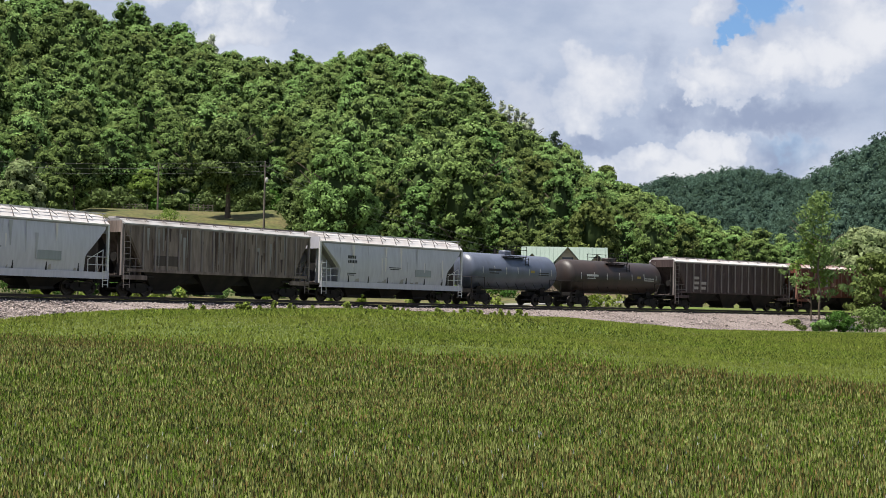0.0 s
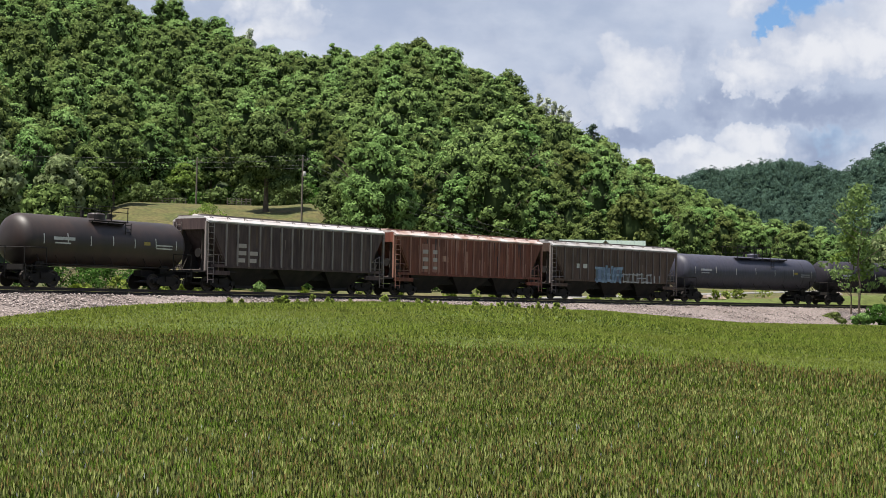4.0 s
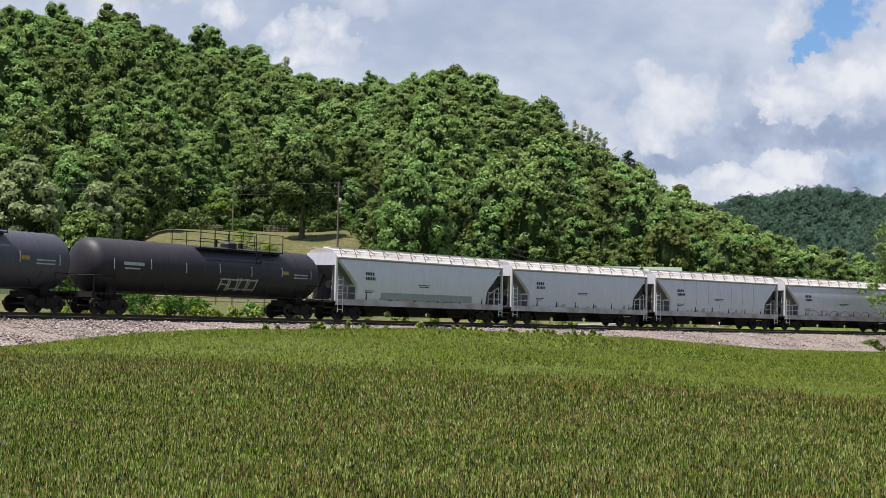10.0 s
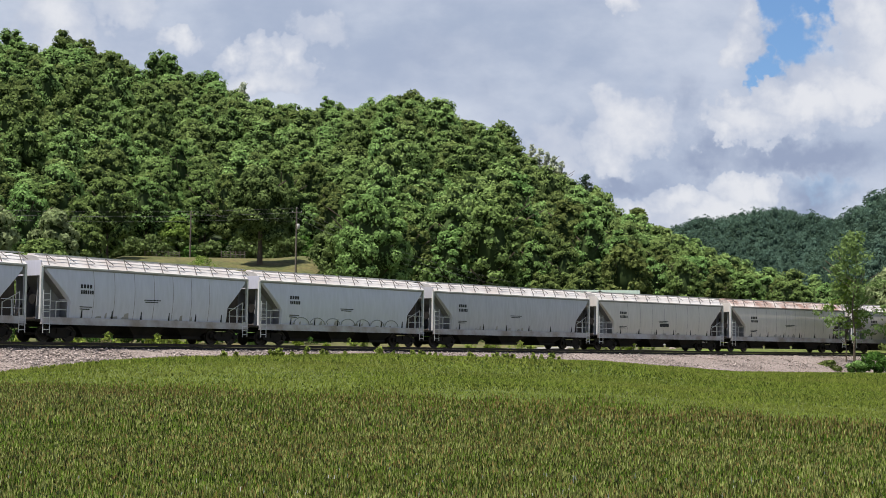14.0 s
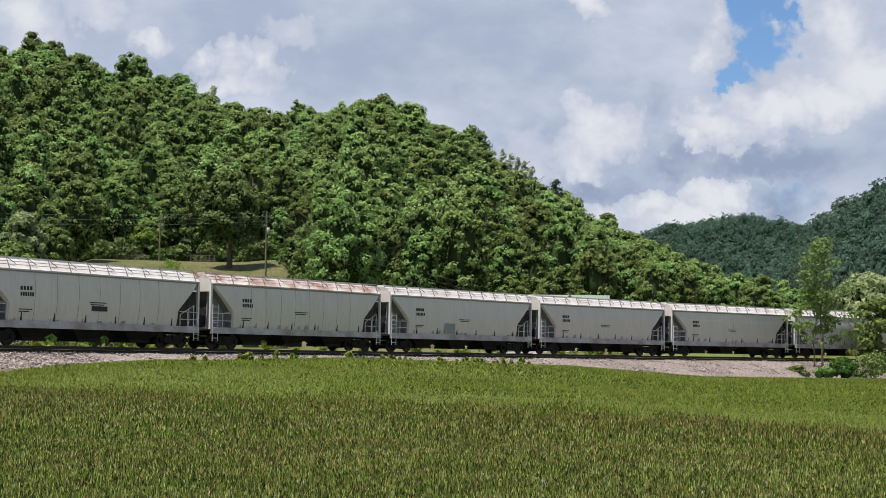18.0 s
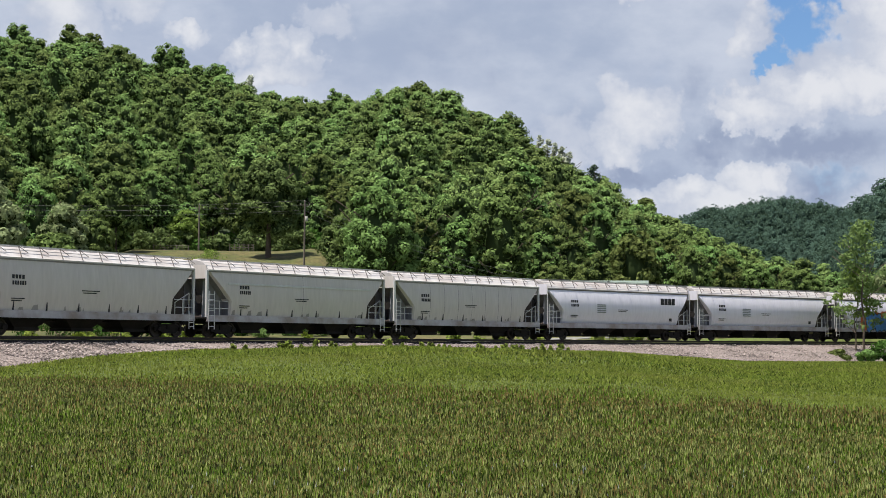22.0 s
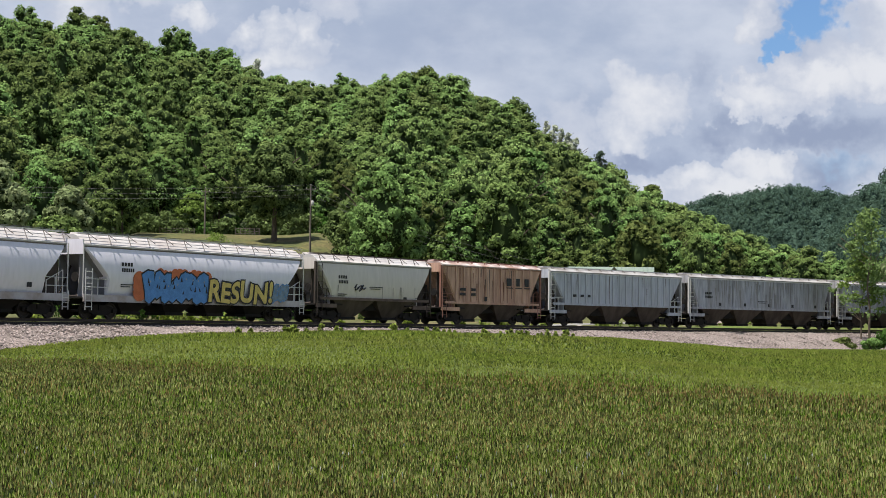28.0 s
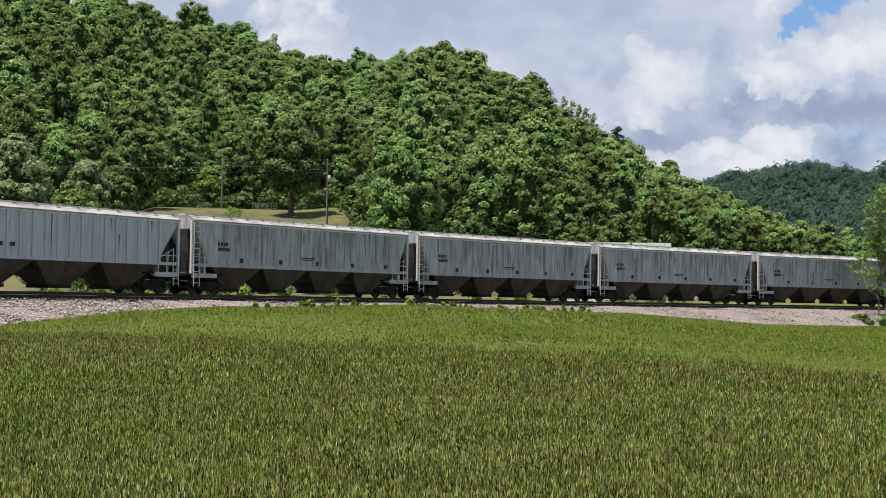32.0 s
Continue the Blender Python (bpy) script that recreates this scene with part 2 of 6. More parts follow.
M["stone"] = material("ballast_stone", (0.325, 0.275, 0.255), dark=(0.25, 0.20, 0.18), rough=0.95, scale=0.3, fine=6, fine_amount=0.2, bump=0.3, per_island=0.5)
M["steel"] = material("rail_steel", (0.085, 0.066, 0.058), rough=0.55, metal=0.6, scale=1.0, bump=0.1)
M["tie"] = material("tie_wood", (0.045, 0.038, 0.032), rough=0.95, scale=3, fine=20, bump=0.6, per_object=0.3)
M["bed"] = material("dark_ballast", (0.034, 0.030, 0.028), dark=(0.06, 0.05, 0.045), rough=0.95, scale=1.0, fine=10, fine_amount=0.6, bump=0.8)
M["road"] = material("pale_road", (0.232, 0.224, 0.208), dark=(0.160, 0.152, 0.136), rough=0.9, scale=0.3, fine=6, bump=0.2)
M["tan_stone"] = material("tan_stone", (0.34, 0.27, 0.20), dark=(0.22, 0.16, 0.12), rough=0.9, scale=0.8, fine=4, fine_amount=0.4, bump=0.5, per_object=0.3)
M["black"] = material("grimy_black", (0.013, 0.012, 0.012), dark=(0.034, 0.028, 0.024), rough=0.8, scale=1.2, amount=0.7, bump=0.2, spec=0.2)
M["wheel"] = material("wheel_steel", (0.06, 0.05, 0.045), rough=0.6, metal=0.5, scale=2.0, bump=0.1)
M["pole"] = material("pole_wood", (0.20, 0.17, 0.14), rough=0.9, scale=1.0, fine=10, fine_amount=0.3, bump=0.4, stretch=(3, 3, 0.3))
M["wire"] = material("wire", (0.07, 0.07, 0.07), rough=0.5, bump=0)
M["mark"] = material("dark_paint", (0.03, 0.03, 0.035), rough=0.6, scale=4, bump=0)
M["mark_light"] = material("light_paint", (0.55, 0.54, 0.5), rough=0.6, scale=4, bump=0)
M["yellow"] = material("yellow_paint", (0.36, 0.27, 0.06), rough=0.6, scale=4, bump=0)


# ---- mesh tools ----
class Shape:
    """Collects plain pieces into one mesh."""

    def __init__(self):
        self.v, self.f = [], []

    def add(self, verts, faces):
        k = len(self.v)
        self.v += [tuple(p) for p in verts]
        self.f += [tuple(i + k for i in q) for q in faces]
        return self

    def box(self, x0, x1, y0, y1, z0, z1):
        return self.add([(x, y, z) for z in (z0, z1) for y in (y0, y1) for x in (x0, x1)],
                        [(0, 2, 3, 1), (4, 5, 7, 6), (0, 1, 5, 4), (2, 6, 7, 3), (0, 4, 6, 2), (1, 3, 7, 5)])

    def bar(self, a, b, r, n=6):
        """A round bar from a to b."""
        a, b = Vector(a), Vector(b)
        q = (b - a).to_track_quat("Z", "Y")
        d = (b - a).normalized() * r * 0.8
        a, b = a - d, b + d
        ring = [q @ Vector((r * math.cos(2 * math.pi * k / n), r * math.sin(2 * math.pi * k / n), 0)) for k in range(n)]
        vs = [a + p for p in ring] + [b + p for p in ring]
        return self.add(vs, [(k, (k + 1) % n, n + (k + 1) % n, n + k) for k in range(n)] + [tuple(range(n - 1, -1, -1)), tuple(range(n, 2 * n))])

    def turned(self, profile, axis="X", n=16, at=(0, 0, 0)):
        """A body of revolution: (along, radius) pairs."""
        vs = []
        for s, r in profile:
            for k in range(n):
                c, d = r * math.cos(2 * math.pi * k / n), r * math.sin(2 * math.pi * k / n)
                p = (s, c, d) if axis == "X" else (d, s, c) if axis == "Y" else (c, d, s)
                vs.append((p[0] + at[0], p[1] + at[1], p[2] + at[2]))
        fs = [(i * n + k, i * n + (k + 1) % n, (i + 1) * n + (k + 1) % n, (i + 1) * n + k) for i in range(len(profile) - 1) for k in range(n)]
        fs += [tuple(range(n - 1, -1, -1)), tuple(range((len(profile) - 1) * n, len(profile) * n))]
        return self.add(vs, fs)

    def rings(self, rows, cap=True):
        """Skins closed rings of equal count."""
        n = len(rows[0])
        vs = [p for row in rows for p in row]
        fs = [(i * n + k, i * n + (k + 1) % n, (i + 1) * n + (k + 1) % n, (i + 1) * n + k) for i in range(len(rows) - 1) for k in range(n)]
        if cap:
            fs += [tuple(range(n - 1, -1, -1)), tuple(range((len(rows) - 1) * n, len(rows) * n))]
        return self.add(vs, fs)

    def prism(self, poly, y0, y1):
        """An outline in X and Z, drawn out along Y."""
        n = len(poly)
        vs = [(x, y0, z) for x, z in poly] + [(x, y1, z) for x, z in poly]
        return self.add(vs, [tuple(range(n)), tuple(range(2 * n - 1, n - 1, -1))] + [(k, n + k, n + (k + 1) % n, (k + 1) % n) for k in range(n)])

    def data(self, name, mat, smooth=False):
        me = bpy.data.meshes.new(name)
        me.from_pydata(self.v, [], self.f)
        bm = bmesh.new()
        bm.from_mesh(me)
        bmesh.ops.recalc_face_normals(bm, faces=bm.faces)
        bm.to_mesh(me)
        bm.free()
        me.materials.append(mat)
        if smooth:
            me.polygons.foreach_set("use_smooth", [True] * len(me.polygons))
            me.set_sharp_from_angle(angle=radians(38))
        return me


def part(name, shape, mat, parent, label="", smooth=False, at=None):
    """One mesh object under a thing or a part; shape is a Shape or ready mesh data."""
    me = shape if isinstance(shape, bpy.types.Mesh) else shape.data(name, mat, smooth)
    ob = new(name, me)
    ob.parent = parent
    if at is not None:
        ob.location = at
    return tagged(ob, label) if label else ob


def thing(name, label, category, group="", kind="", at=(0, 0, 0), turn=0.0):
    e = new(name)
    e.empty_display_size = 0.2
    e.matrix_basis = pose(*at, 0, 0, turn)
    return tagged(e, label, category, group, kind)


def big_mesh(name, verts, faces, mats, face_mat=None, tint=None, smooth=False):
    """A mesh object out of arrays."""
    me = bpy.data.meshes.new(name)
    k = faces.shape[1]
    me.vertices.add(len(verts))
    me.vertices.foreach_set("co", verts.astype(np.float32).ravel())
    me.loops.add(faces.size)
    me.loops.foreach_set("vertex_index", faces.astype(np.int32).ravel())
    me.polygons.add(len(faces))
    me.polygons.foreach_set("loop_start", np.arange(0, faces.size, k, dtype=np.int32))
    for m in mats:
        me.materials.append(m)
    if face_mat is not None:
        me.polygons.foreach_set("material_index", face_mat.astype(np.int32))
    if tint is not None:
        at = me.attributes.new("tint", "FLOAT", "FACE")
        at.data.foreach_set("value", tint.astype(np.float32))
    if smooth:
        me.polygons.foreach_set("use_smooth", np.ones(len(faces), dtype=bool))
    me.update(calc_edges=True)
    return me


# ---- the line of the railway: an arc between two straights ----
HEAD, RADIUS, PASS = radians(41.06), 231.7, 112.0
U0, U1 = -62.0, 96.0
CENTRE = (RADIUS * math.cos(HEAD), PASS - RADIUS * math.sin(HEAD))


def track(u):
    """Place and heading (from +Y to the right) at u metres along the line."""
    c = min(max(u, U0), U1)
    a = HEAD + c / RADIUS
    x, y = CENTRE[0] - RADIUS * math.cos(a), CENTRE[1] + RADIUS * math.sin(a)
    return x + (u - c) * math.sin(a), y + (u - c) * math.cos(a), a


def from_track(x, y):
    """Distance to the centre line, positive on the inner side, and how far along."""
    dx, dy = x - CENTRE[0], y - CENTRE[1]
    u = (np.arctan2(dy, -dx) - HEAD) * RADIUS
    d = RADIUS - np.hypot(dx, dy)
    for lim, sign in ((U0, -1), (U1, 1)):
        px, py, a = track(lim)
        along = (x - px) * math.sin(a) + (y - py) * math.cos(a)
        side = (x - px) * math.cos(a) - (y - py) * math.sin(a)
        out = (sign * along > 0) & (np.hypot(x - px, y - py) < 2000) & (sign * (u - lim) > 0)
        d, u = np.where(out, side, d), np.where(out, lim + along, u)
    return d, u


def smooth(a, b, x):
    t = np.clip((x - a) / (b - a), 0, 1)
    return t * t * (3 - 2 * t)


# ---- terrain ----
CREST_AZ = [-40, -24, -18.5, -16.8, -15.5, -14.2, -13.2, -11.6, -10.3, -9.6, -8.85, -7.65, -6.3, -5.3, -3.9, -2.7, -1.7, -1.0, -0.5, 0.2, 1.0, 1.3, 1.7, 2.1, 3.1, 3.8, 4.6, 5.1, 5.5, 6.6, 7.2, 8.5, 10, 13, 17, 30]
CREST_EL = [11.0, 11.6, 11.3, 11.1, 11.35, 11.1, 10.45, 10.6, 10.4, 9.9, 9.6, 9.55, 9.45, 9.4, 9.7, 9.95, 9.85, 9.5, 9.15, 8.9, 8.7, 8.25, 7.75, 7.5, 7.2, 6.8, 6.2, 5.85, 5.4, 5.1, 4.9, 4.3, 3.5, 2.9, 2.7, 2.6]
CREST_R = [560, 560, 551, 547, 544, 541, 539, 536, 533, 532, 530, 527, 522, 516, 508, 500, 495, 492, 490, 486, 481, 478, 475, 472, 463, 455, 445, 437, 430, 415, 407, 386, 360, 340, 330, 330]
FAR_AZ = [-40, 4, 6, 7.83, 8.49, 9.35, 10.21, 10.86, 11.5, 12.35, 13.19, 13.82, 18, 30]
FAR_EL = [2.0, 3.0, 4.0, 4.97, 5.2, 5.26, 5.41, 5.55, 5.6, 5.42, 5.35, 5.1, 4.4, 3.5]
SIDE_AZ = [-40, 11.5, 12.5, 13.5, 14.03, 14.45, 14.86, 15.36, 16.0, 18, 22, 30]
SIDE_EL = [0.0, 0.5, 3.0, 4.6, 5.25, 5.55, 5.78, 6.08, 6.4, 7.2, 8.0, 8.0]
FAR_R, SIDE_R, TREE = 1500.0, 1000.0, 13.0


EDGE_AZ = [-30, -18, -13.5, -9, -4, -2.5, 2.5, 9, 14.5, 30]
EDGE_R = [58, 54, 45.5, 42.5, 40.5, 38, 35.6, 35.4, 31.5, 30]


def field_edge(az):
    """How far the tall ripe grass reaches before the short green meadow begins."""
    return np.interp(az, EDGE_AZ, EDGE_R) + 0.9 * np.sin(az * 1.3 + 1) + 0.5 * np.sin(az * 3.1)


def ground_height(x, y):
    az, r = np.degrees(np.arctan2(x, y)), np.hypot(x, y)
    d, _ = from_track(x, y)
    near = np.interp(az, [-60, -30, -20, -15, -11, -3, 5, 10, 14, 20, 40], [0.0, 0.1, 0.25, 0.8, 1.15, 1.2, 0.8, 0.1, -0.45, -0.6, -0.3])
    z = near * smooth(26, 92, r) + 0.12 * np.sin(x * 0.21 + 1) * np.sin(y * 0.17) * smooth(6, 20, r)
    # behind the line: low pasture, then the slope and the wooded hill
    behind = smooth(1.0, -4.0, d)
    z = z * (1 - behind) + behind * (1.2 + 3.1 * smooth(112, 205, r))
    fade = smooth(44, 30, np.abs(az))
    knoll = smooth(-17.5, -13.5, az) * smooth(-4.0, -6.5, az)
    z = z + behind * fade * knoll * 15.2 * smooth(195, 302, r)
    z = z + behind * fade * 0.7 * np.exp(-((az + 6.6) / 1.0) ** 2) * smooth(240, 285, r) * smooth(330, 300, r)
    rc, el = np.interp(az, CREST_AZ, CREST_R), np.interp(az, CREST_AZ, CREST_EL)
    top = np.maximum(EYE + rc * np.tan(np.radians(el)) - TREE, 4.0)
    r0 = 235 + 75 * knoll
    base = 4.3 + 15.2 * knoll
    rise = np.clip((r - r0) / (rc - r0), 0, 1)
    hill = (top - base) * (0.55 * rise + 0.45 * rise * rise * (3 - 2 * rise)) * (1 - 0.75 * smooth(rc, rc + 350, r))
    z = z + behind * fade * np.where(r > r0, hill, 0)
    for azs, els, rr, back in ((FAR_AZ, FAR_EL, FAR_R, 500), (SIDE_AZ, SIDE_EL, SIDE_R, 400)):
        t = EYE + rr * np.tan(np.radians(np.interp(az, azs, els))) - TREE
        z = np.maximum(z, fade * t * smooth(rr - 420, rr, r) * (1 - 0.6 * smooth(rr, rr + back, r)))
    return z


def ground_at(x, y):
    return float(ground_height(np.array([float(x)]), np.array([float(y)]))[0])


def build_ground():
    azs = np.concatenate([np.arange(-180, -26, 4.0), np.arange(-26, 26, 0.4), np.arange(26, 179, 4.0), [180.0]])
    rs = np.concatenate([[0.0, 3, 6], np.arange(8, 60, 2.0), np.arange(60, 130, 1.5), np.arange(130, 200, 2.5), np.arange(200, 620, 8.0),
                         np.arange(620, 1700, 40.0), [1800, 2000, 2400, 3000, 4200]])
    A, R = np.meshgrid(np.radians(azs), rs)
    X, Y = R * np.sin(A), R * np.cos(A)
    Z = ground_height(X.ravel(), Y.ravel())
    V = np.stack([X.ravel(), Y.ravel(), Z], 1)
    nr, na = R.shape
    i = np.arange(nr - 1)[:, None] * na + np.arange(na - 1)[None]
    F = np.stack([i, i + na, i + na + 1, i + 1], -1).reshape(-1, 4)
    c = V[F].mean(1)
    az, r = np.degrees(np.arctan2(c[:, 0], c[:, 1])), np.hypot(c[:, 0], c[:, 1])
    d, _ = from_track(c[:, 0], c[:, 1])
    wood = (r > 225) & (d < -60) & ~((az > -14.3) & (az < -5.2) & (r < 306))
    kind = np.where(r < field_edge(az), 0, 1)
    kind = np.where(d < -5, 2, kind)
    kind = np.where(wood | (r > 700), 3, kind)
    # ground past 640 m takes the haze-tinted dark foliage colour
    g = new("ground", big_mesh("ground", V, F, [M["field"], M["meadow"], M["pasture"], M["floor"], M["core_far_hazed"]], np.where(r > 640, 4, kind), smooth=True))
    tagged(g, "grassy valley field rising to wooded hills", "ground", kind="structure")


build_ground()


def build_ballast():
    """Gravel bank that carries the line, with its wide gravel shoulder."""
    prof = [(-9.0, -1.6), (-4.2, RAIL - 0.75), (-2.2, RAIL - 0.42), (-1.6, RAIL - 0.36), (0, RAIL - 0.36), (1.7, RAIL - 0.36), (2.3, RAIL - 0.40), (3.6, RAIL - 0.72), (6.5, RAIL - 1.25), (11.0, RAIL - 3.2)]
    us = np.arange(-130, 240, 2.0)
    V, n = [], len(prof)
    rng = np.random.default_rng(3)
    for u in us:
        x, y, a = track(u)
        for d, z in prof:
            q = rng.normal(0, 0.05) if abs(d) > 1.7 else 0
            V.append((x + (d + q * 2) * math.cos(a), y - (d + q * 2) * math.sin(a), z + q))
    V = np.array(V)
    i = np.arange(len(us) - 1)[:, None] * n + np.arange(n - 1)[None]
    F = np.stack([i, i + 1, i + n + 1, i + n], -1).reshape(-1, 4)
    b = new("ballast", big_mesh("ballast", V, F, [M["gravel"]], smooth=True))
    tagged(b, "pinkish grey gravel bank under the railway line", "ballast", kind="structure")


def strip(name, d0, d1, z, thick, u0, u1, mat, label, category, follow=False):
    """A band that runs along the line, from d0 to d1 metres off its centre."""
    rows = []
    for u in np.arange(u0, u1, 3.0):
        x, y, a = track(u)
        ring = []
        for d, dz in ((d0, -thick), (d0, 0.0), (d1, 0.0), (d1, -thick)):
            px, py = x + d * math.cos(a), y - d * math.sin(a)
            ring.append((px, py, (ground_at(px, py) if follow else 0.0) + z + dz))
        rows.append(ring)
    tagged(new(name, Shape().rings(rows).data(name, mat)), label, category, kind="structure")


def build_stones():
    """Loose stones strewn over the bank on the side of the field."""
    rng = np.random.default_rng(17)
    V, F, n = [], [], 0
    cube = np.array([(1, 0, 0), (-1, 0, 0), (0, 1, 0), (0, -1, 0), (0, 0, 1), (0, 0, -0.6)], float)
    tri = np.array([(0, 2, 4), (2, 1, 4), (1, 3, 4), (3, 0, 4), (2, 0, 5), (1, 2, 5), (3, 1, 5), (0, 3, 5)])
    for k in range(13000):
        u = rng.uniform(-60, 5) if k < 8500 else rng.uniform(5, 95)
        d = rng.uniform(1.75, 8.2) if k < 8500 else rng.uniform(1.75, 7.0)
        x, y, a = track(u)
        z = np.interp(d, [1.7, 2.3, 3.6, 6.5, 11.0], [RAIL - 0.36, RAIL - 0.40, RAIL - 0.72, RAIL - 1.25, RAIL - 3.2])
        s = rng.uniform(0.035, 0.10) * (1.5 if rng.uniform() < 0.06 else 1.0)
        v = cube * s * rng.uniform(0.6, 1.3, (6, 1)) * np.array([1, 1, 0.8])
        t = rng.uniform(0, 6.28)
        V.append(np.stack([v[:, 0] * math.cos(t) - v[:, 1] * math.sin(t) + x + d * math.cos(a), v[:, 0] * math.sin(t) + v[:, 1] * math.cos(t) + y - d * math.sin(a), v[:, 2] + z + 0.02], 1))
        F.append(tri + n)
        n += 6
    ob = new("ballast_stones", big_mesh("ballast_stones", np.concatenate(V), np.concatenate(F), [M["stone"]]))
    tagged(ob, "loose pinkish grey crushed stones on the railway bank", "stones", kind="stuff")


build_ballast()
build_stones()
strip("track_bed", -1.62, 1.62, RAIL - 0.205, 0.3, -128, 238, M["bed"], "dark ballast packed between the ties", "track bed")
strip("road", -15.2, -12.6, 0.05, 0.5, -120, 150, M["road"], "pale narrow lane behind the railway line", "road", True)


def build_track():
    t = thing("railway_track", "rusty steel rails on dark wooden ties in gravel", "railway track", kind="structure")
    us = np.arange(-125, 236, 3.0)
    for side in (-0.755, 0.755):
        rows = []
        for u in us:
            x, y, a = track(u)
            ring = []
            for d, z in ((-0.07, -0.17), (0.07, -0.17), (0.02, -0.13), (0.02, -0.05), (0.036, -0.04), (0.036, 0.0), (-0.036, 0.0), (-0.036, -0.04), (-0.02, -0.05), (-0.02, -0.13)):
                ring.append((x + (side + d) * math.cos(a), y - (side + d) * math.sin(a), RAIL + z))
            rows.append(ring)
        part("rail", Shape().rings(rows), M["steel"], t)
    tie = Shape().box(-0.11, 0.11, -1.3, 1.3, -0.18, 0).data("tie", M["tie"])
    for k in range(290):
        x, y, a = track(-58 + k * 0.55)
        o = part("tie", tie, None, t)
        o.matrix_basis = pose(x, y, RAIL - 0.18, 0, 0, 90 - math.degrees(a))


build_track()

# ---- railway cars ----
# local axes: x along the train (towards its rear), y = -1.6 the side to the field, z over the rail


def truck_meshes():
    out = {}
    s = Shape()
    for x in (-0.88, 0.88):
        s.turned([(-0.07, 0.30), (0.07, 0.30)], "Y", 12, (x, 0, 0.46))
    frame_poly = [(-1.2, 0.38), (-1.2, 0.6), (-0.75, 0.66), (-0.42, 0.78), (0.42, 0.78), (0.75, 0.66), (1.2, 0.6), (1.2, 0.38), (0.8, 0.40), (0.5, 0.22), (-0.5, 0.22), (-0.8, 0.40)]
    out["side_frame"] = Shape().prism(frame_poly, -0.07, 0.07).data("side_frame", M["black"])
    b = Shape().box(-0.22, 0.22, -1.15, 1.15, 0.48, 0.78)
    for y in (-1.0, 1.0):
        for dx in (-0.13, 0, 0.13):
            b.bar((dx, y, 0.25), (dx, y, 0.5), 0.055, 8)
    out["bolster"] = b.data("bolster", M["black"])
    w = Shape().turned([(-0.9, 0.08), (0.9, 0.08)], "Y", 8)
    for sgn in (-1, 1):
        prof = [(0.70, 0.10), (0.70, 0.42), (0.72, 0.485), (0.735, 0.46), (0.84, 0.455), (0.84, 0.38), (0.79, 0.34), (0.80, 0.18), (0.87, 0.14), (0.87, 0.07)]
        w.turned([(sgn * p, r) for p, r in prof], "Y", 14)
        for k in range(3):
            a = 2 * math.pi * k / 3
            w.turned([(sgn * 0.84, 0.05), (sgn * 0.90, 0.05)], "Y", 6, (0.09 * math.cos(a), 0, 0.09 * math.sin(a)))
    out["wheelset"] = w.data("wheelset", M["wheel"], True)
    out["bearing"] = Shape().turned([(-0.12, 0.12), (0.1, 0.12), (0.13, 0.08)], "Y", 10).data("bearing", M["black"], True)
    return out


TRUCK = truck_meshes()
WHEELSETS = []


def add_truck(car, x):
    t = part("truck", TRUCK["bolster"], None, car, "black cast steel truck", at=(x, 0, 0))
    for y in (-1.0, 1.0):
        part("side_frame", TRUCK["side_frame"], None, t, at=(0, y, 0))
        for dx in (-0.88, 0.88):
            part("bearing", TRUCK["bearing"], None, t, at=(dx, y * 1.06, 0.457))
    for dx in (-0.88, 0.88):
        w = part("wheelset", TRUCK["wheelset"], None, t)
        w.matrix_parent_inverse = Matrix.Translation((dx, 0, 0.457))
        WHEELSETS.append(w)


def coupler_mesh():
    s = Shape().box(-0.45, 0.0, -0.09, 0.09, 0.78, 0.98)
    s.box(0.0, 0.3, -0.16, 0.14, 0.74, 1.02)
    s.bar((0.1, -0.2, 0.9), (0.25, -0.35, 0.45), 0.03)
    return s.data("coupler", M["black"])


COUPLER = coupler_mesh()


def add_underframe(car, L, trucks):
    part("centre_sill", Shape().box(-L / 2 + 0.5, L / 2 - 0.5, -0.25, 0.25, 0.82, 1.1), M["black"], car)
    for sgn in (-1, 1):
        c = part("coupler", COUPLER, None, car, at=(sgn * (L / 2 - 0.32), 0, 0))
        c.rotation_euler = (0, 0, 0 if sgn > 0 else math.pi)
        add_truck(car, sgn * trucks)


def add_ladder(car, x, y, z0, z1, mat, wide=0.42, face="side"):
    s = Shape()
    n = max(2, round((z1 - z0) / 0.38))
    if face == "side":
        for dx in (-wide / 2, wide / 2):
            s.bar((x + dx, y, z0), (x + dx, y, z1), 0.026, 5)
        for k in range(n + 1):
            z = z0 + (z1 - z0) * (k + 0.5) / (n + 1)
            s.bar((x - wide / 2, y, z), (x + wide / 2, y, z), 0.02, 5)
    else:
        for dy in (-wide / 2, wide / 2):
            s.bar((x, y + dy, z0), (x, y + dy, z1), 0.026, 5)
        for k in range(n + 1):
            z = z0 + (z1 - z0) * (k + 0.5) / (n + 1)
            s.bar((x, y - wide / 2, z), (x, y + wide / 2, z), 0.02, 5)
    part("ladder", s, mat, car)


def add_bars(car, x, z, rows, mat, y, name="lettering"):
    """Plain bars in the place of writing that is not copied: rows of (dx, dz, width, height)."""
    for dx, dz, w, h in rows:
        part(name, Shape().box(x + dx, x + dx + w, y - 0.012, y + 0.004, z + dz, z + dz + h), mat, car)


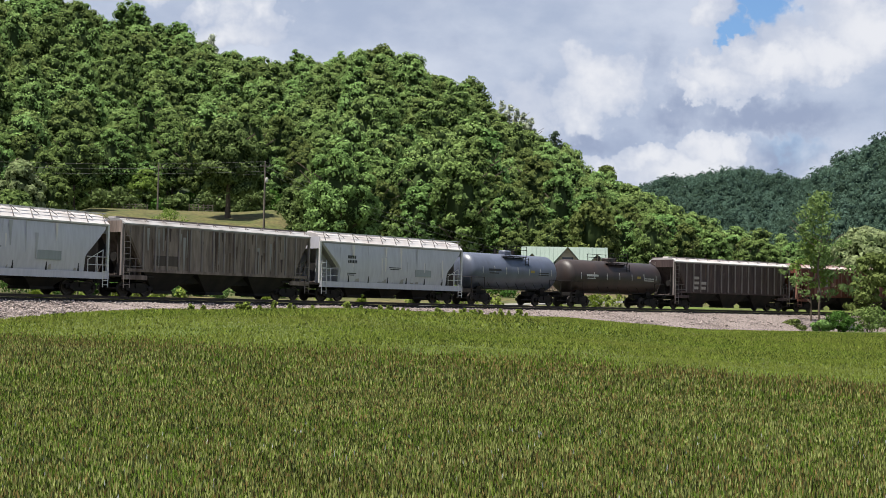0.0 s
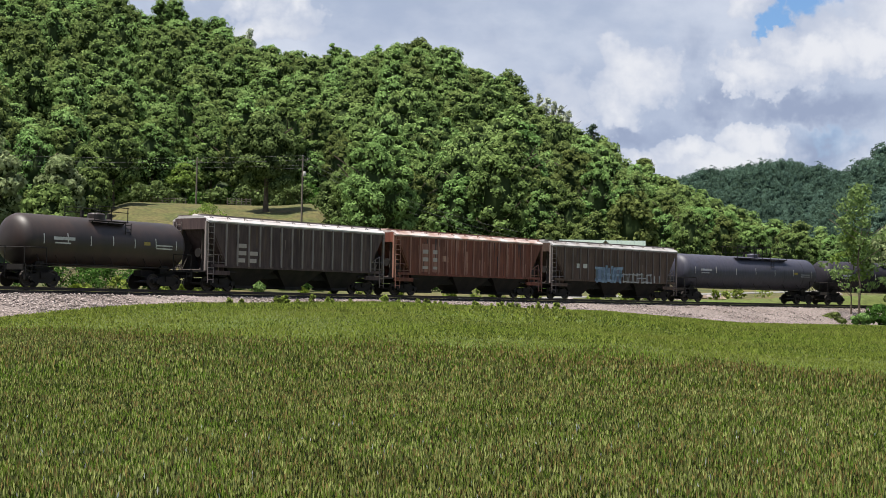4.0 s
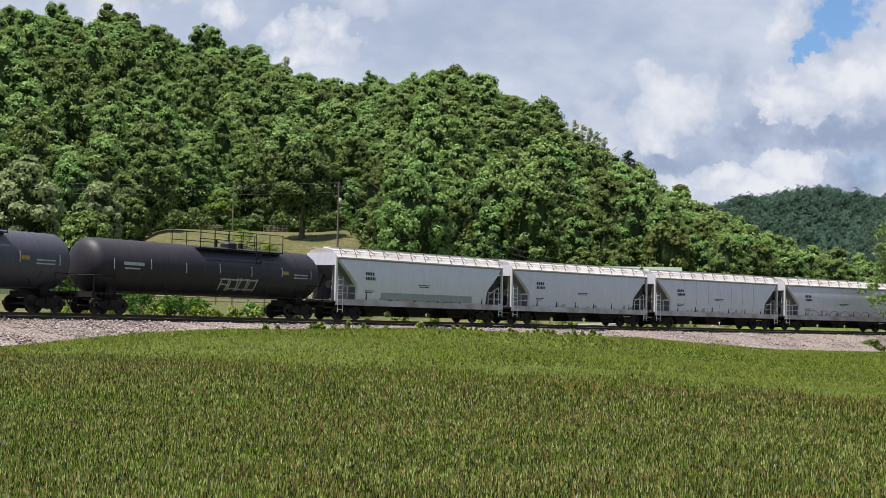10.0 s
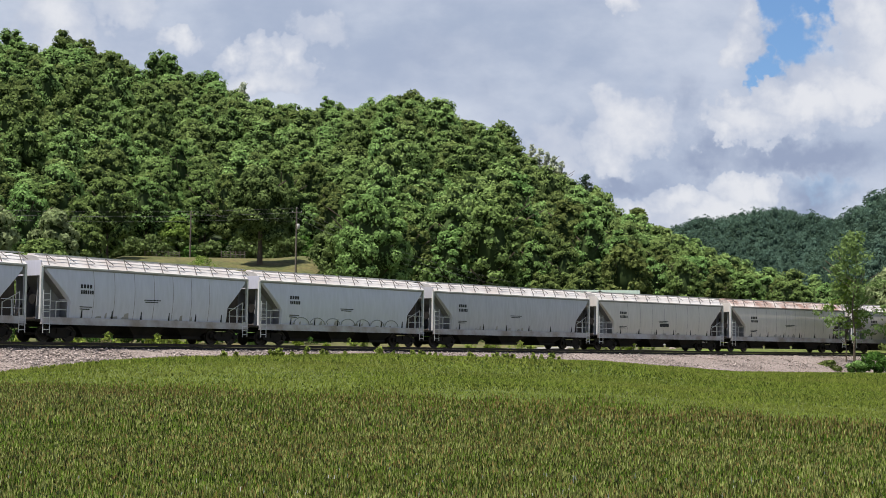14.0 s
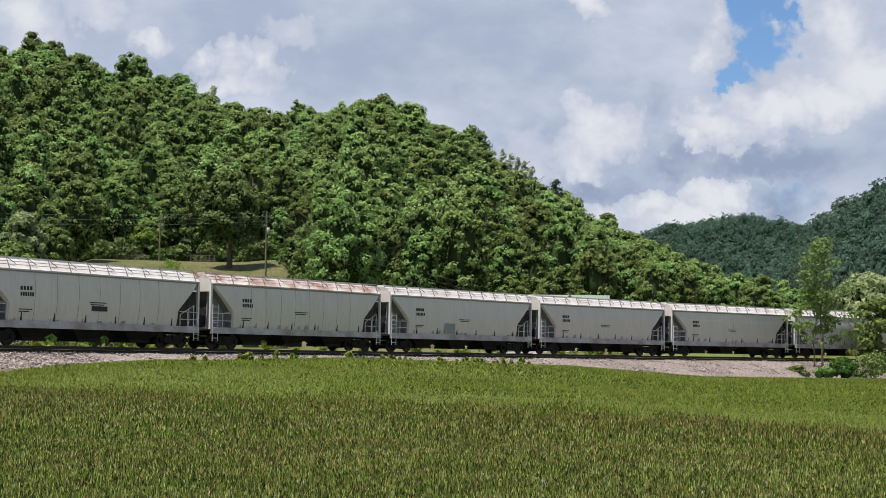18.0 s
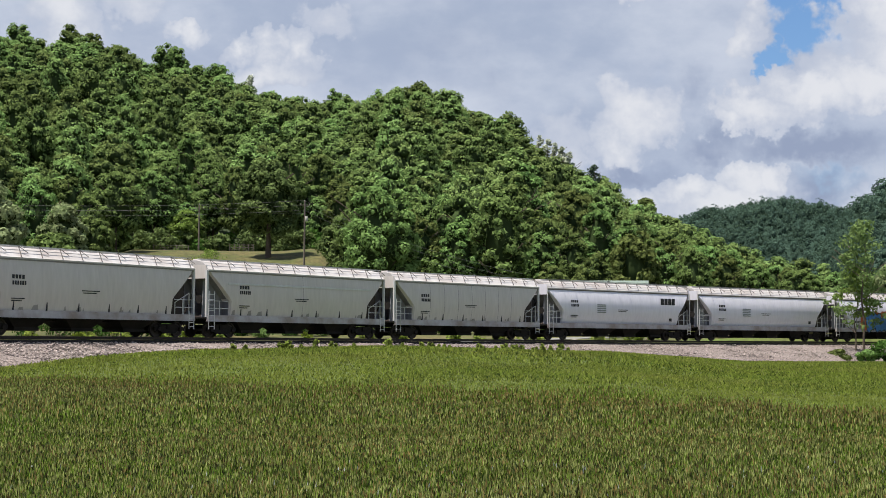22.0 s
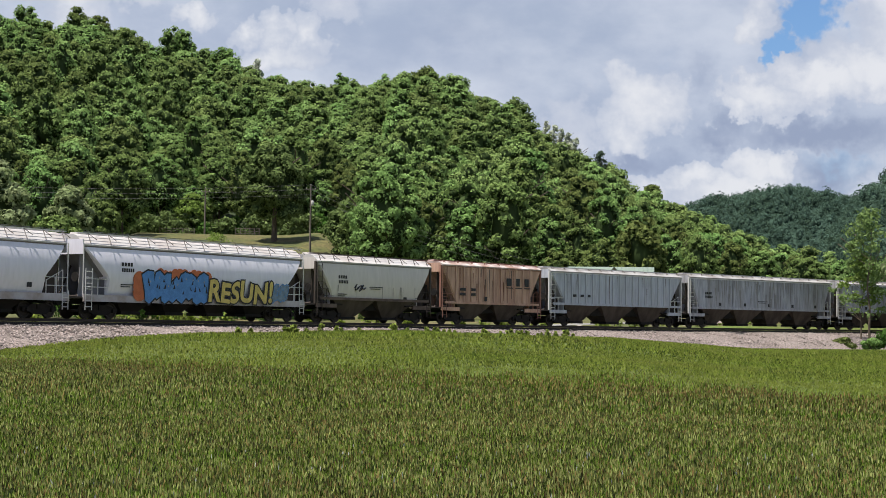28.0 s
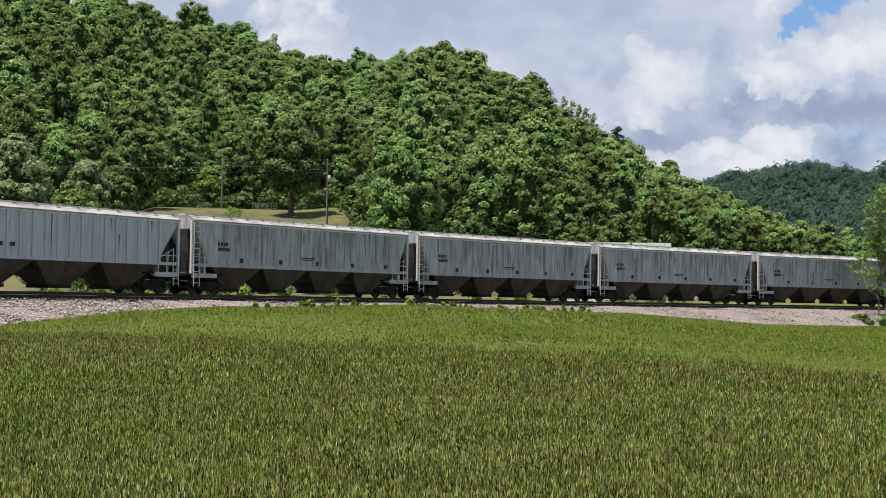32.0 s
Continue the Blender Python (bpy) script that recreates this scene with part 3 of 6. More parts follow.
def side_width(z, round_side, zb, zt):
    if not round_side:
        return 1.55
    t = (z - zb) / (zt - zb)
    if round_side == 2:
        return 1.00 + 0.62 * math.sin(math.pi * min(1.0, max(0.0, 0.17 + 0.66 * t)))
    return 1.30 + 0.32 * math.sin(math.pi * min(1.0, max(0.0, 0.16 + 0.62 * t)))


PAINT = {}


def paint(key, base, dark, amount=0.6, stretch=(1.2, 1.2, 0.18), rough=0.5, spec=0.4, scale=1.1, fine_amount=0.07):
    if key not in PAINT:
        PAINT[key] = material("paint_" + key, base, rough=rough, dark=dark, scale=scale, amount=amount, fine=5.0, fine_amount=fine_amount, bump=0.05, stretch=stretch, spec=spec, per_object=0.04)
    return PAINT[key]


P_SEAM = paint("weld_seam", (0.27, 0.25, 0.25), (0.40, 0.38, 0.38), 0.7)
# rusty brown, darkened so that it holds the shade of the end recesses
P_SHEET_SHADE = paint("slope_sheet", (0.085, 0.068, 0.060), (0.045, 0.036, 0.032), 0.9, rough=0.75, spec=0.12)
# bracket brown; also the painted eave shadow of the silver cars
P_BRACKET_EAVE_SHADE = paint("bracket", (0.12, 0.10, 0.095), (0.20, 0.15, 0.12), 0.6)


def add_hatches(car, L, top, mat, rail_mat, kind):
    """Roof hatches and running boards."""
    x0, x1 = -L / 2 + 1.0, L / 2 - 1.0
    if kind == "round":
        n = int((x1 - x0) / 1.7)
        disc = Shape().turned([(0, 0.36), (0.10, 0.36), (0.17, 0.24), (0.19, 0.05)], "Z", 14).data("hatch", mat, True)
        for k in range(n):
            part("hatch", disc, None, car, at=(x0 + (k + 0.5) * (x1 - x0) / n, 0, top))
    else:
        n = max(3, int((x1 - x0) / 3.2))
        w = (x1 - x0) / n
        lid = Shape().prism([(-w / 2 + 0.06, 0.0), (-w / 2 + 0.1, 0.13), (w / 2 - 0.1, 0.13), (w / 2 - 0.06, 0.0)], -0.32, 0.32).data("hatch", mat)
        for k in range(n):
            part("hatch", lid, None, car, at=(x0 + (k + 0.5) * w, 0, top))
    m = int((x1 - x0) / 1.35)
    for y in (-0.95, 0.95):
        s = Shape()
        for q in (-0.28, -0.10, 0.09, 0.27):
            s.box(x0 - 0.4, x1 + 0.4, y + q - 0.018, y + q + 0.018, top + 0.03, top + 0.065)
        board = part("running_board", s, rail_mat, car)
        g = Shape().bar((0, y * 1.62, top - 0.50), (0.05, y * 1.28, top + 0.04), 0.033, 4)
        g.bar((0.05, y * 1.30, top + 0.03), (0.55, y * 1.45, top - 0.30), 0.02, 4)
        bracket = g.data("bracket", P_BRACKET_EAVE_SHADE if rail_mat.name.endswith("trim") else rail_mat)
        for k in range(m + 1):
            x = x0 + k * (x1 - x0) / m
            part("bracket", bracket, None, board, at=(x, 0, 0) if y < 0 else (x, 0, 0.001))


def hopper(L, height, mat, roof_mat, trim, round_side=True, ribs=0, bays=3, sill_mat=None, panel=True, seams=0, roof="trough", under=None, low=1.3, rib_mat=None, name="covered_hopper", label="", deep=False, cut=1.5, loops=False, roof_h=0.72):
    car = thing(name, label, "railway car", "cars of the freight train")
    car["length"] = L
    e = L / 2 - 0.74
    cut = cut + 0.2
    zt = height - roof_h
    zc, zk = zt - 0.12, low + (zt - low) * (0.36 if not deep else 0.12)
    # body: level by level, ends sloping in below zc
    zs = [low + (zt - low) * k / 12 for k in range(13)]
    rows = []
    for z in zs:
        w = side_width(z, round_side, low, zt)
        xe = e - cut * min(1.0, max(0.0, (zc - z) / (zc - zk)))
        c = 0.10
        rows.append([(-xe, -w + c, z), (-xe + c, -w, z), (xe - c, -w, z), (xe, -w + c, z), (xe, w - c, z), (xe - c, w, z), (-xe + c, w, z), (-xe, w - c, z)])
    body = part("body", Shape().rings(rows), mat, car, smooth=True)
    # roof: eave board and low arch
    wt = side_width(zt, round_side, low, zt)
    arch = []
    for x in (-e - 0.10, e + 0.10):
        half = [(-wt - 0.05, zt + 0.002), (-wt - 0.06, zt + 0.08), (-wt + 0.02, zt + 0.14), (-wt + 0.50, zt + 0.08 + roof_h * 0.66), (-0.5, height - 0.06)]
        arch.append([(x, y, z) for y, z in half] + [(x, -y, z) for y, z in reversed(half)])
    part("roof", Shape().rings(arch), roof_mat, car)
    add_hatches(car, L, height - 0.06, roof_mat, trim, roof)
    # on round-sided cars this dark strip is the roof's shadow line, painted
    part("eave", Shape().box(-e, e, -wt - 0.035, -wt + 0.02, zt - 0.07, zt), P_BRACKET_EAVE_SHADE if loops else P_STREAK_EAVE_SHADE if round_side else trim, car)
    if loops:
        for y in (-1.2, 1.2):
            part("roof_rail", Shape().bar((-e, y, height + 0.06), (e, y, height + 0.06), 0.018, 5), M["wire"], car)
    # side sills and end structure
    sm = sill_mat or mat
    zsill = 0.98 if not deep else low - 0.12
    for y in (-1, 1):
        if not deep:
            s = Shape().box(-L / 2 + 0.6, L / 2 - 0.6, y * 1.50 - 0.06, y * 1.50 + 0.06, zsill, zsill + 0.36)
            s.box(-L / 2 + 0.6, L / 2 - 0.6, y * 1.50 - 0.10, y * 1.50 + 0.10, zsill - 0.03, zsill)
            part("side_sill", s, sm, car)
        else:
            part("side_sill", Shape().box(-e + 0.2, e - 0.2, y * 1.56 - 0.04, y * 1.56 + 0.04, low - 0.06, low + 0.12), sm, car)
            for sgn in (-1, 1):
                part("end_sill", Shape().box(sgn * (L / 2 - 1.6) - 0.95, sgn * (L / 2 - 1.6) + 0.95, y * 1.48 - 0.06, y * 1.48 + 0.06, 0.98, 1.24), sm, car)
    for sgn in (-1, 1):
        xp = sgn * (L / 2 - 0.62)
        part("end_platform", Shape().box(min(xp, xp - sgn * 2.6), max(xp, xp - sgn * 2.6), -1.44, 1.44, 1.14, 1.22), M["black"], car)
        for y in (-1.42, 1.42):
            if round_side == 2:
                part("corner_post", Shape().bar((xp, y, 1.22), (xp, y, zt + 0.05), 0.035, 6), trim, car)
                continue
            part("corner_post", Shape().box(xp - 0.07, xp + 0.07, y - 0.07, y + 0.07, 1.22, zt + 0.05), trim, car)
            part("slope_brace", Shape().bar((sgn * (e - cut), y * 0.98, zk), (sgn * (e - 0.1), y * 0.98, zc), 0.045), trim, car)
        ws = side_width(low, round_side, low, zt) - 0.06
        xa, xb = e - cut + 0.03, e + 0.03
        line = [(xa, 1.23), (xa, zk), (xb, zc), (xb, zc + 0.1), (xb - 0.05, zc + 0.1), (xb - 0.05, zc), (xa - 0.05, zk), (xa - 0.05, 1.23)]
        # smooth cars: sunward end lighter, other end dark; the light is in the colour
        part("slope_sheet", Shape().prism([(sgn * px, pz) for px, pz in line][::sgn], -ws, ws), mat if deep else P_SMOKE_LIT_SHEET if sgn < 0 else P_SHEET_SHADE, car)
        gear = Shape()
        for y in (-0.75, 0.75):
            gear.bar((sgn * (L / 2 - 0.72), y, 1.2), (sgn * (e - cut * 0.55), y, zk + (zc - zk) * 0.42), 0.05, 5)
        gear.bar((sgn * (L / 2 - 0.72), -0.8, 1.25), (sgn * (L / 2 - 0.72), 0.8, 1.25), 0.05, 5)
        part("end_brace", gear, P_SHEET_SHADE, car)
        web = [(e - cut, 1.23), (e - cut, zk), (e - cut * 0.06, zc - (zc - zk) * 0.06), (e - cut * 0.06, zk + 0.35), (L / 2 - 0.75, 1.23)]
        for y in (-0.85, 0.85):
            # plates close the view through the recess, in the same lit and shaded colours
            part("shear_plate", Shape().prism([(sgn * px, pz) for px, pz in web][::sgn], y - 0.03, y + 0.03), P_SMOKE_LIT_SHEET if sgn < 0 and not deep else P_SHEET_SHADE, car)
        if panel:
            part("end_panel", Shape().box(min(xp, xp - sgn * 0.07), max(xp, xp - sgn * 0.07), -1.34, 1.34, zt - 0.45, zt + roof_h * 0.5), mat, car)
        if sgn < 0:
            add_ladder(car, -L / 2 + 0.90, -1.57, 0.5, zt - 0.1 if deep else 2.75, trim, 0.46)
        else:
            add_ladder(car, L / 2 - 0.9, -1.57, 0.5, 1.5, trim)
            s = Shape()
            for q in (0.25, 0.6, 1.2):
                s.bar((L / 2 - 0.7 - q * 1.25, -1.45, 1.22), (L / 2 - 0.7 - q * 1.25, -1.45, 2.75 - 0.6 * q), 0.028, 5)
            s.bar((L / 2 - 0.7 - 0.25 * 1.25, -1.45, 2.6), (L / 2 - 0.7 - 1.5, -1.45, 2.03), 0.022, 5)
            part("grab_iron", s, trim, car)
        add_ladder(car, sgn * (L / 2 - 0.57), 0.95, 1.0, zt, trim, face="end")
        rail = Shape()
        for z in (1.75, 2.2):
            rail.bar((sgn * (L / 2 - 0.7), -1.5, z), (sgn * (L / 2 - 2.3), -1.5, z), 0.022, 5)
        rail.bar((sgn * (L / 2 - 1.6), -1.5, 1.2), (sgn * (L / 2 - 1.6), -1.5, 2.2), 0.026, 5)
        part("handrail", rail, trim, car)
        if sgn < 0:
            part("brake_wheel", Shape().turned([(-0.03, 0.27), (0.03, 0.27)], "X", 14, (-L / 2 + 0.58, -0.8, 2.3)), M["black"], car)
            part("brake_cylinder", Shape().turned([(-0.35, 0.13), (0.35, 0.13)], "X", 10, (-L / 2 + 1.6, -0.7, 1.5)), M["black"], car)
    if ribs:
        rm = rib_mat or mat
        rib = Shape().prism([(-0.06, low + 0.05), (0.06, low + 0.05), (0.06, zt), (-0.06, zt)], -0.075, 0.0).data("rib", rm)
        for k in range(ribs):
            x = -e + cut + 0.05 + k * (2 * e - 2 * cut - 0.1) / (ribs - 1)
            part("rib", rib, None, body, at=(x, -1.55, 0))
    if seams:
        for k in range(1, seams):
            x = -e + cut + 0.2 + k * (2 * e - 2 * cut - 0.4) / seams
            s = Shape()
            for za, zb in zip(zs[:-1], zs[1:]):
                wa, wb = side_width(za, round_side, low, zt), side_width(zb, round_side, low, zt)
                s.add([(x - 0.018, -wa - 0.006, za), (x + 0.018, -wa - 0.006, za), (x + 0.018, -wb - 0.006, zb), (x - 0.018, -wb - 0.006, zb)], [(0, 1, 2, 3)])
            part("weld_seam", s, P_SEAM if round_side else mat, body)
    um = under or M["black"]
    span = 2 * (e - 2.2) if not deep else 2 * (e - 1.5)
    wbay = span / bays
    top_z = low if not deep else low
    for k in range(bays):
        xc = -span / 2 + (k + 0.5) * wbay
        h, g = wbay / 2, wbay * (0.16 if deep else 0.19)
        zb = 0.36 if deep else 0.44
        rows = [[(xc - h, -1.35, top_z + 0.01), (xc + h, -1.35, top_z + 0.01), (xc + h, 1.35, top_z + 0.01), (xc - h, 1.35, top_z + 0.01)],
                [(xc - g, -0.75, zb), (xc + g, -0.75, zb), (xc + g, 0.75, zb), (xc - g, 0.75, zb)]]
        if deep:
            rows[0] = [(x, 1.5 if y > 0 else -1.5, z) for x, y, z in rows[0]]
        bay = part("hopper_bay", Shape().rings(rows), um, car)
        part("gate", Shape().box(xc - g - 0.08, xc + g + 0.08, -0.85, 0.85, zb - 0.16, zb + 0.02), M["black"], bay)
    # added black box fills the recess between bays and stands for its darkness
    if deep:
        part("underframe", Shape().box(-span / 2, span / 2, -0.9, 0.9, 0.86, low - 0.02), M["black"], car)
    add_underframe(car, L, L / 2 - 2.25)
    car["half_width"] = side_width(2.6, round_side, low, zt)
    return car


def tank(L, r, zc, mat, label, rails=True, stripes=None, bands=0, plat=0.0):
    car = thing("tank_car", label, "railway car", "cars of the freight train")
    car["length"] = L
    e = L / 2 - 0.75
    prof = [(-e, 0.05), (-e + 0.04, r * 0.42), (-e + 0.16, r * 0.70), (-e + 0.36, r * 0.9), (-e + 0.66, r)]
    prof = prof + [(-s, q) for s, q in reversed(prof)]
    body = part("tank", Shape().turned(prof, "X", 40, (0, 0, zc)), mat, car, smooth=True)
    for k in range(bands):
        x = -e + 1.0 + (k + 0.5) * (2 * e - 2.0) / bands
        part("weld_band", Shape().turned([(x - 0.03, r + 0.004), (x, r + 0.012), (x + 0.03, r + 0.004)], "X", 40, (0, 0, zc)), mat, body, smooth=True)
    # manway, valves and the top platform with its railing
    top = zc + r
    part("manway", Shape().turned([(-0.15, 0.5), (0.22, 0.5), (0.30, 0.42), (0.33, 0.1)], "Z", 18, (plat, 0, top)), mat, car, smooth=True)
    s = Shape().turned([(-0.1, 0.16), (0.3, 0.16), (0.34, 0.08)], "Z", 10, (plat + 1.0, 0, top))
    part("valve", s, M["black"], car)
    part("valve", Shape().turned([(-0.1, 0.10), (0.42, 0.10)], "Z", 8, (plat - 0.9, 0.2, top)), M["black"], car)
    hw = 3.6 if rails else 1.3
    s = Shape()
    for y in (-1.0, 1.0):
        s.box(-hw, hw, y - 0.22, y + 0.22, top - 0.22, top - 0.16)
        for x in (-hw + 0.1, 0.0, hw - 0.1):
            s.bar((x, y, top - 0.2), (x, y * 0.75, top - 0.5), 0.03, 5)
    platform = part("platform", s, M["black"], car, at=(plat, 0, 0))
    k = 7 if rails else 3
    high = 0.9 if rails else 0.62
    for y in (-1.2, 1.2):
        s = Shape()
        for j in range(k):
            x = -hw + 0.05 + j * (2 * hw - 0.1) / (k - 1)
            s.bar((x, y, top - 0.2), (x, y, top + high), 0.028, 5)
        for z in (top + 0.35, top + high):
            s.bar((-hw, y, z), (hw, y, z), 0.024, 5)
        part("railing", s, M["black"], platform)
    for y in (-1, 1):
        add_ladder(car, plat + 1.2, y * (r * 0.86 + 0.12), zc + 0.55, top - 0.25, M["black"])
        s = Shape()
        s.bar((-e + 1.0, y * (r + 0.06), 1.25), (e - 1.0, y * (r + 0.06), 1.25), 0.028, 5)
        for j in range(9):
            x = -e + 1.0 + j * (2 * e - 2) / 8
            s.bar((x, y * (r + 0.06), 1.25), (x, y * (r * 0.8), 1.75), 0.02, 4)
        part("handrail", s, M["black"], car)
    xt = L / 2 - 2.3
    for sgn in (-1, 1):
        x = sgn * xt
        ring = []
        for xx in (x - 0.3, x + 0.3):
            arc = [(xx, (r + 0.015) * math.sin(a), zc - (r + 0.015) * math.cos(a)) for a in np.linspace(-0.62, 0.62, 15)]
            ring.append(arc + [(xx, 0.75, 0.95), (xx, -0.75, 0.95)])
        part("saddle", Shape().rings(ring), M["black"], car)
        xo = sgn * (L / 2 - 0.7)
        s = Shape().box(min(xo, xo - sgn * 3.0), max(xo, xo - sgn * 3.0), -0.3, 0.3, 0.78, 1.12)
        s.box(xo - 0.12, xo + 0.12, -1.45, 1.45, 0.9, 1.2)
        for y in (-1.25, 1.25):
            s.box(min(xo, xo - sgn * 1.6), max(xo, xo - sgn * 1.6), y - 0.2, y + 0.2, 1.1, 1.16)
        part("stub_sill", s, M["black"], car)
        for y in (-1.42, 1.42):
            part("railing_post", Shape().bar((xo, y, 1.1), (xo, y, 2.1), 0.028, 5), M["black"], car)
            part("end_railing", Shape().bar((xo, y, 2.1), (xo - sgn * 1.5, y, 2.1), 0.024, 5), M["black"], car)
            part("railing_post", Shape().bar((xo - sgn * 1.5, y, 1.1), (xo - sgn * 1.5, y, 2.1), 0.024, 5), M["black"], car)
        part("end_railing", Shape().bar((xo, -1.42, 2.1), (xo, 1.42, 2.1), 0.024, 5), M["black"], car)
        add_ladder(car, sgn * (L / 2 - 0.95), -1.5, 0.45, 1.2, M["black"])
        c = part("coupler", COUPLER, None, car, at=(sgn * (L / 2 - 0.32), 0, 0))
        c.rotation_euler = (0, 0, 0 if sgn > 0 else math.pi)
        add_truck(car, x)
    for x, ang, w, h, m in stripes or []:
        # a thin stencil that follows the shell; ang from the side's middle upwards
        aa = np.linspace(radians(ang - h / 2), radians(ang + h / 2), 4)
        rows = [[(x, -(r + 0.008) * math.cos(q), zc + (r + 0.008) * math.sin(q)), (x + w, -(r + 0.008) * math.cos(q), zc + (r + 0.008) * math.sin(q))] for q in aa]
        sh = Shape()
        for p, q in zip(rows[:-1], rows[1:]):
            sh.add([p[0], p[1], q[1], q[0]], [(0, 1, 2, 3)])
        part("stencil", sh, m, body)
    return car


P_WHITE = paint("white", (0.655, 0.645, 0.745), (0.55, 0.54, 0.605), 0.28, fine_amount=0.06)
P_TRIM = paint("white_trim", (0.68, 0.675, 0.67), (0.48, 0.45, 0.42), 0.5)
P_ROOF = paint("roof", (0.56, 0.535, 0.53), (0.40, 0.32, 0.285), 0.5, stretch=(0.6, 0.6, 0.6))
P_RUSTROOF = paint("rust_roof", (0.33, 0.20, 0.16), (0.66, 0.60, 0.58), 0.95, stretch=(0.8, 0.8, 0.8), fine_amount=0.2)
P_GREY = paint("grey", (0.53, 0.515, 0.565), (0.40, 0.385, 0.405), 0.28, fine_amount=0.08)
P_CREAM = paint("cream", (0.68, 0.625, 0.59), (0.54, 0.475, 0.43), 0.28, fine_amount=0.06)
P_BROWN = paint("weathered_brown", (0.18, 0.135, 0.115), (0.065, 0.047, 0.041), 0.9, rough=0.75, spec=0.12)
P_UMBER = paint("umber", (0.265, 0.208, 0.182), (0.092, 0.066, 0.056), 0.9, rough=0.75, spec=0.12, fine_amount=0.3)
P_DARK = paint("dark_brown", (0.070, 0.050, 0.050), (0.112, 0.078, 0.072), 0.8, rough=0.75, spec=0.12, fine_amount=0.25)
P_RED = paint("oxide_red", (0.205, 0.074, 0.050), (0.110, 0.054, 0.042), 0.8, rough=0.75, spec=0.12, fine_amount=0.25)
P_REDRIB = paint("faded_red", (0.33, 0.17, 0.13), (0.20, 0.10, 0.08), 0.7, rough=0.75, spec=0.12, fine_amount=0.2)
P_SOOTRIB = paint("faded_black", (0.155, 0.125, 0.112), (0.085, 0.068, 0.060), 0.7, rough=0.75, spec=0.12, fine_amount=0.2)
P_SOOT = paint("sooty_black", (0.090, 0.060, 0.047), (0.130, 0.09, 0.072), 0.8, rough=0.75, spec=0.12, fine_amount=0.25)
P_ORANGE = paint("orange_rust", (0.63, 0.41, 0.31), (0.37, 0.205, 0.145), 0.9, rough=0.75, spec=0.12, fine_amount=0.2)
P_PALERIB = paint("pale_rib", (0.27, 0.23, 0.215), (0.13, 0.10, 0.093), 0.8, rough=0.75, spec=0.12, fine_amount=0.2)
P_DUSTROOF = paint("dusty_roof", (0.40, 0.39, 0.39), (0.21, 0.185, 0.172), 0.9, stretch=(0.6, 0.6, 0.6), rough=0.75, spec=0.12)
P_BLUEGREY = paint("blue_grey", (0.50, 0.53, 0.60), (0.38, 0.375, 0.39), 0.5, rough=0.75, spec=0.12, fine_amount=0.15)
P_BLUERIB = paint("pale_blue_rib", (0.55, 0.575, 0.62), (0.36, 0.36, 0.38), 0.5, rough=0.75, spec=0.12)
P_TANPANEL = paint("tan_panel", (0.40, 0.345, 0.315), (0.30, 0.24, 0.21), 0.6)
P_STEEL = paint("steel_grey", (0.46, 0.47, 0.525), (0.29, 0.27, 0.265), 0.7, rough=0.75, spec=0.12, fine_amount=0.22)
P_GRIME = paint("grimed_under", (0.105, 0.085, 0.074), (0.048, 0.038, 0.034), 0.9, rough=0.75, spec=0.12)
P_TANKBLUE = paint("tank_blue", (0.104, 0.120, 0.170), (0.062, 0.070, 0.094), 0.6, rough=0.38, spec=0.5)
P_TANKBROWN = paint("tank_brown", (0.024, 0.017, 0.016), (0.055, 0.031, 0.024), 0.6, rough=0.5)
P_TANKBLACK = paint("tank_black", (0.020, 0.018, 0.027), (0.034, 0.028, 0.034), 0.6, rough=0.55, spec=0.28, fine_amount=0.2)
P_TANKSLATE = paint("tank_slate", (0.053, 0.053, 0.078), (0.062, 0.058, 0.074), 0.6, rough=0.52, spec=0.34, fine_amount=0.18)
P_SILL = paint("grimy_sill", (0.50, 0.48, 0.51), (0.27, 0.215, 0.18), 0.85, stretch=(0.9, 0.9, 0.9))
P_SMUT = paint("low_smut", (0.38, 0.36, 0.35), (0.27, 0.225, 0.20), 0.8)

CARS = []
# couplings along the train at the clip's start, and the cars between them
JOINTS = [-52, -33.5, -15.6, 1, 13.4, 27.4, 45.32, 63.26, 80.7, 101.15, 121.4, 139.86, 157.4, 174.95, 192.5, 212.2, 230.18,
          247.9, 265.5, 283.12, 300.95, 318.4, 337.95, 357.55, 377.05, 389.95, 402.58, 420.62, 441.75, 462.7, 483.88, 504.8]


def lettered(c, L, y=-1.62, mat=None, z=2.55, shift=3.2, placard=True):
    """Bars where the car carries its reporting marks and small stencils."""
    mat = mat or M["mark"]
    for dx, dz, n, w in ((0.0, 0.42, 4, 0.22), (0.02, 0.10, 6, 0.16)):
        add_bars(c, -L / 2 + shift, z, [(dx + k * w, dz, w * 0.68, 0.21) for k in range(n)], mat, y, "reporting_mark")
    add_bars(c, -L / 2 + shift, z - 0.75, [(0.0, 0.12, 0.9, 0.05), (0.0, 0.0, 0.7, 0.05)], mat, y + 0.05, "stencil")
    add_bars(c, -0.8, z - 0.1, [(0, 0, 1.3, 0.05), (0.1, -0.12, 1.0, 0.05)], mat, y, "stencil")
    if placard:
        add_bars(c, L / 2 - 3.6, 1.62, [(0, 0, 0.34, 0.3)], mat, -1.50, "placard")


def ticks(c, L, n, y=-1.49):
    """Short dark stiffener edges above the sill."""
    for k in range(n):
        x = -L / 2 + 3.4 + k * (L - 6.4) / (n - 1)
        part("stiffener", Shape().box(x - 0.03, x + 0.03, y - 0.05, y + 0.1, 1.34, 1.82), M["mark"], c)


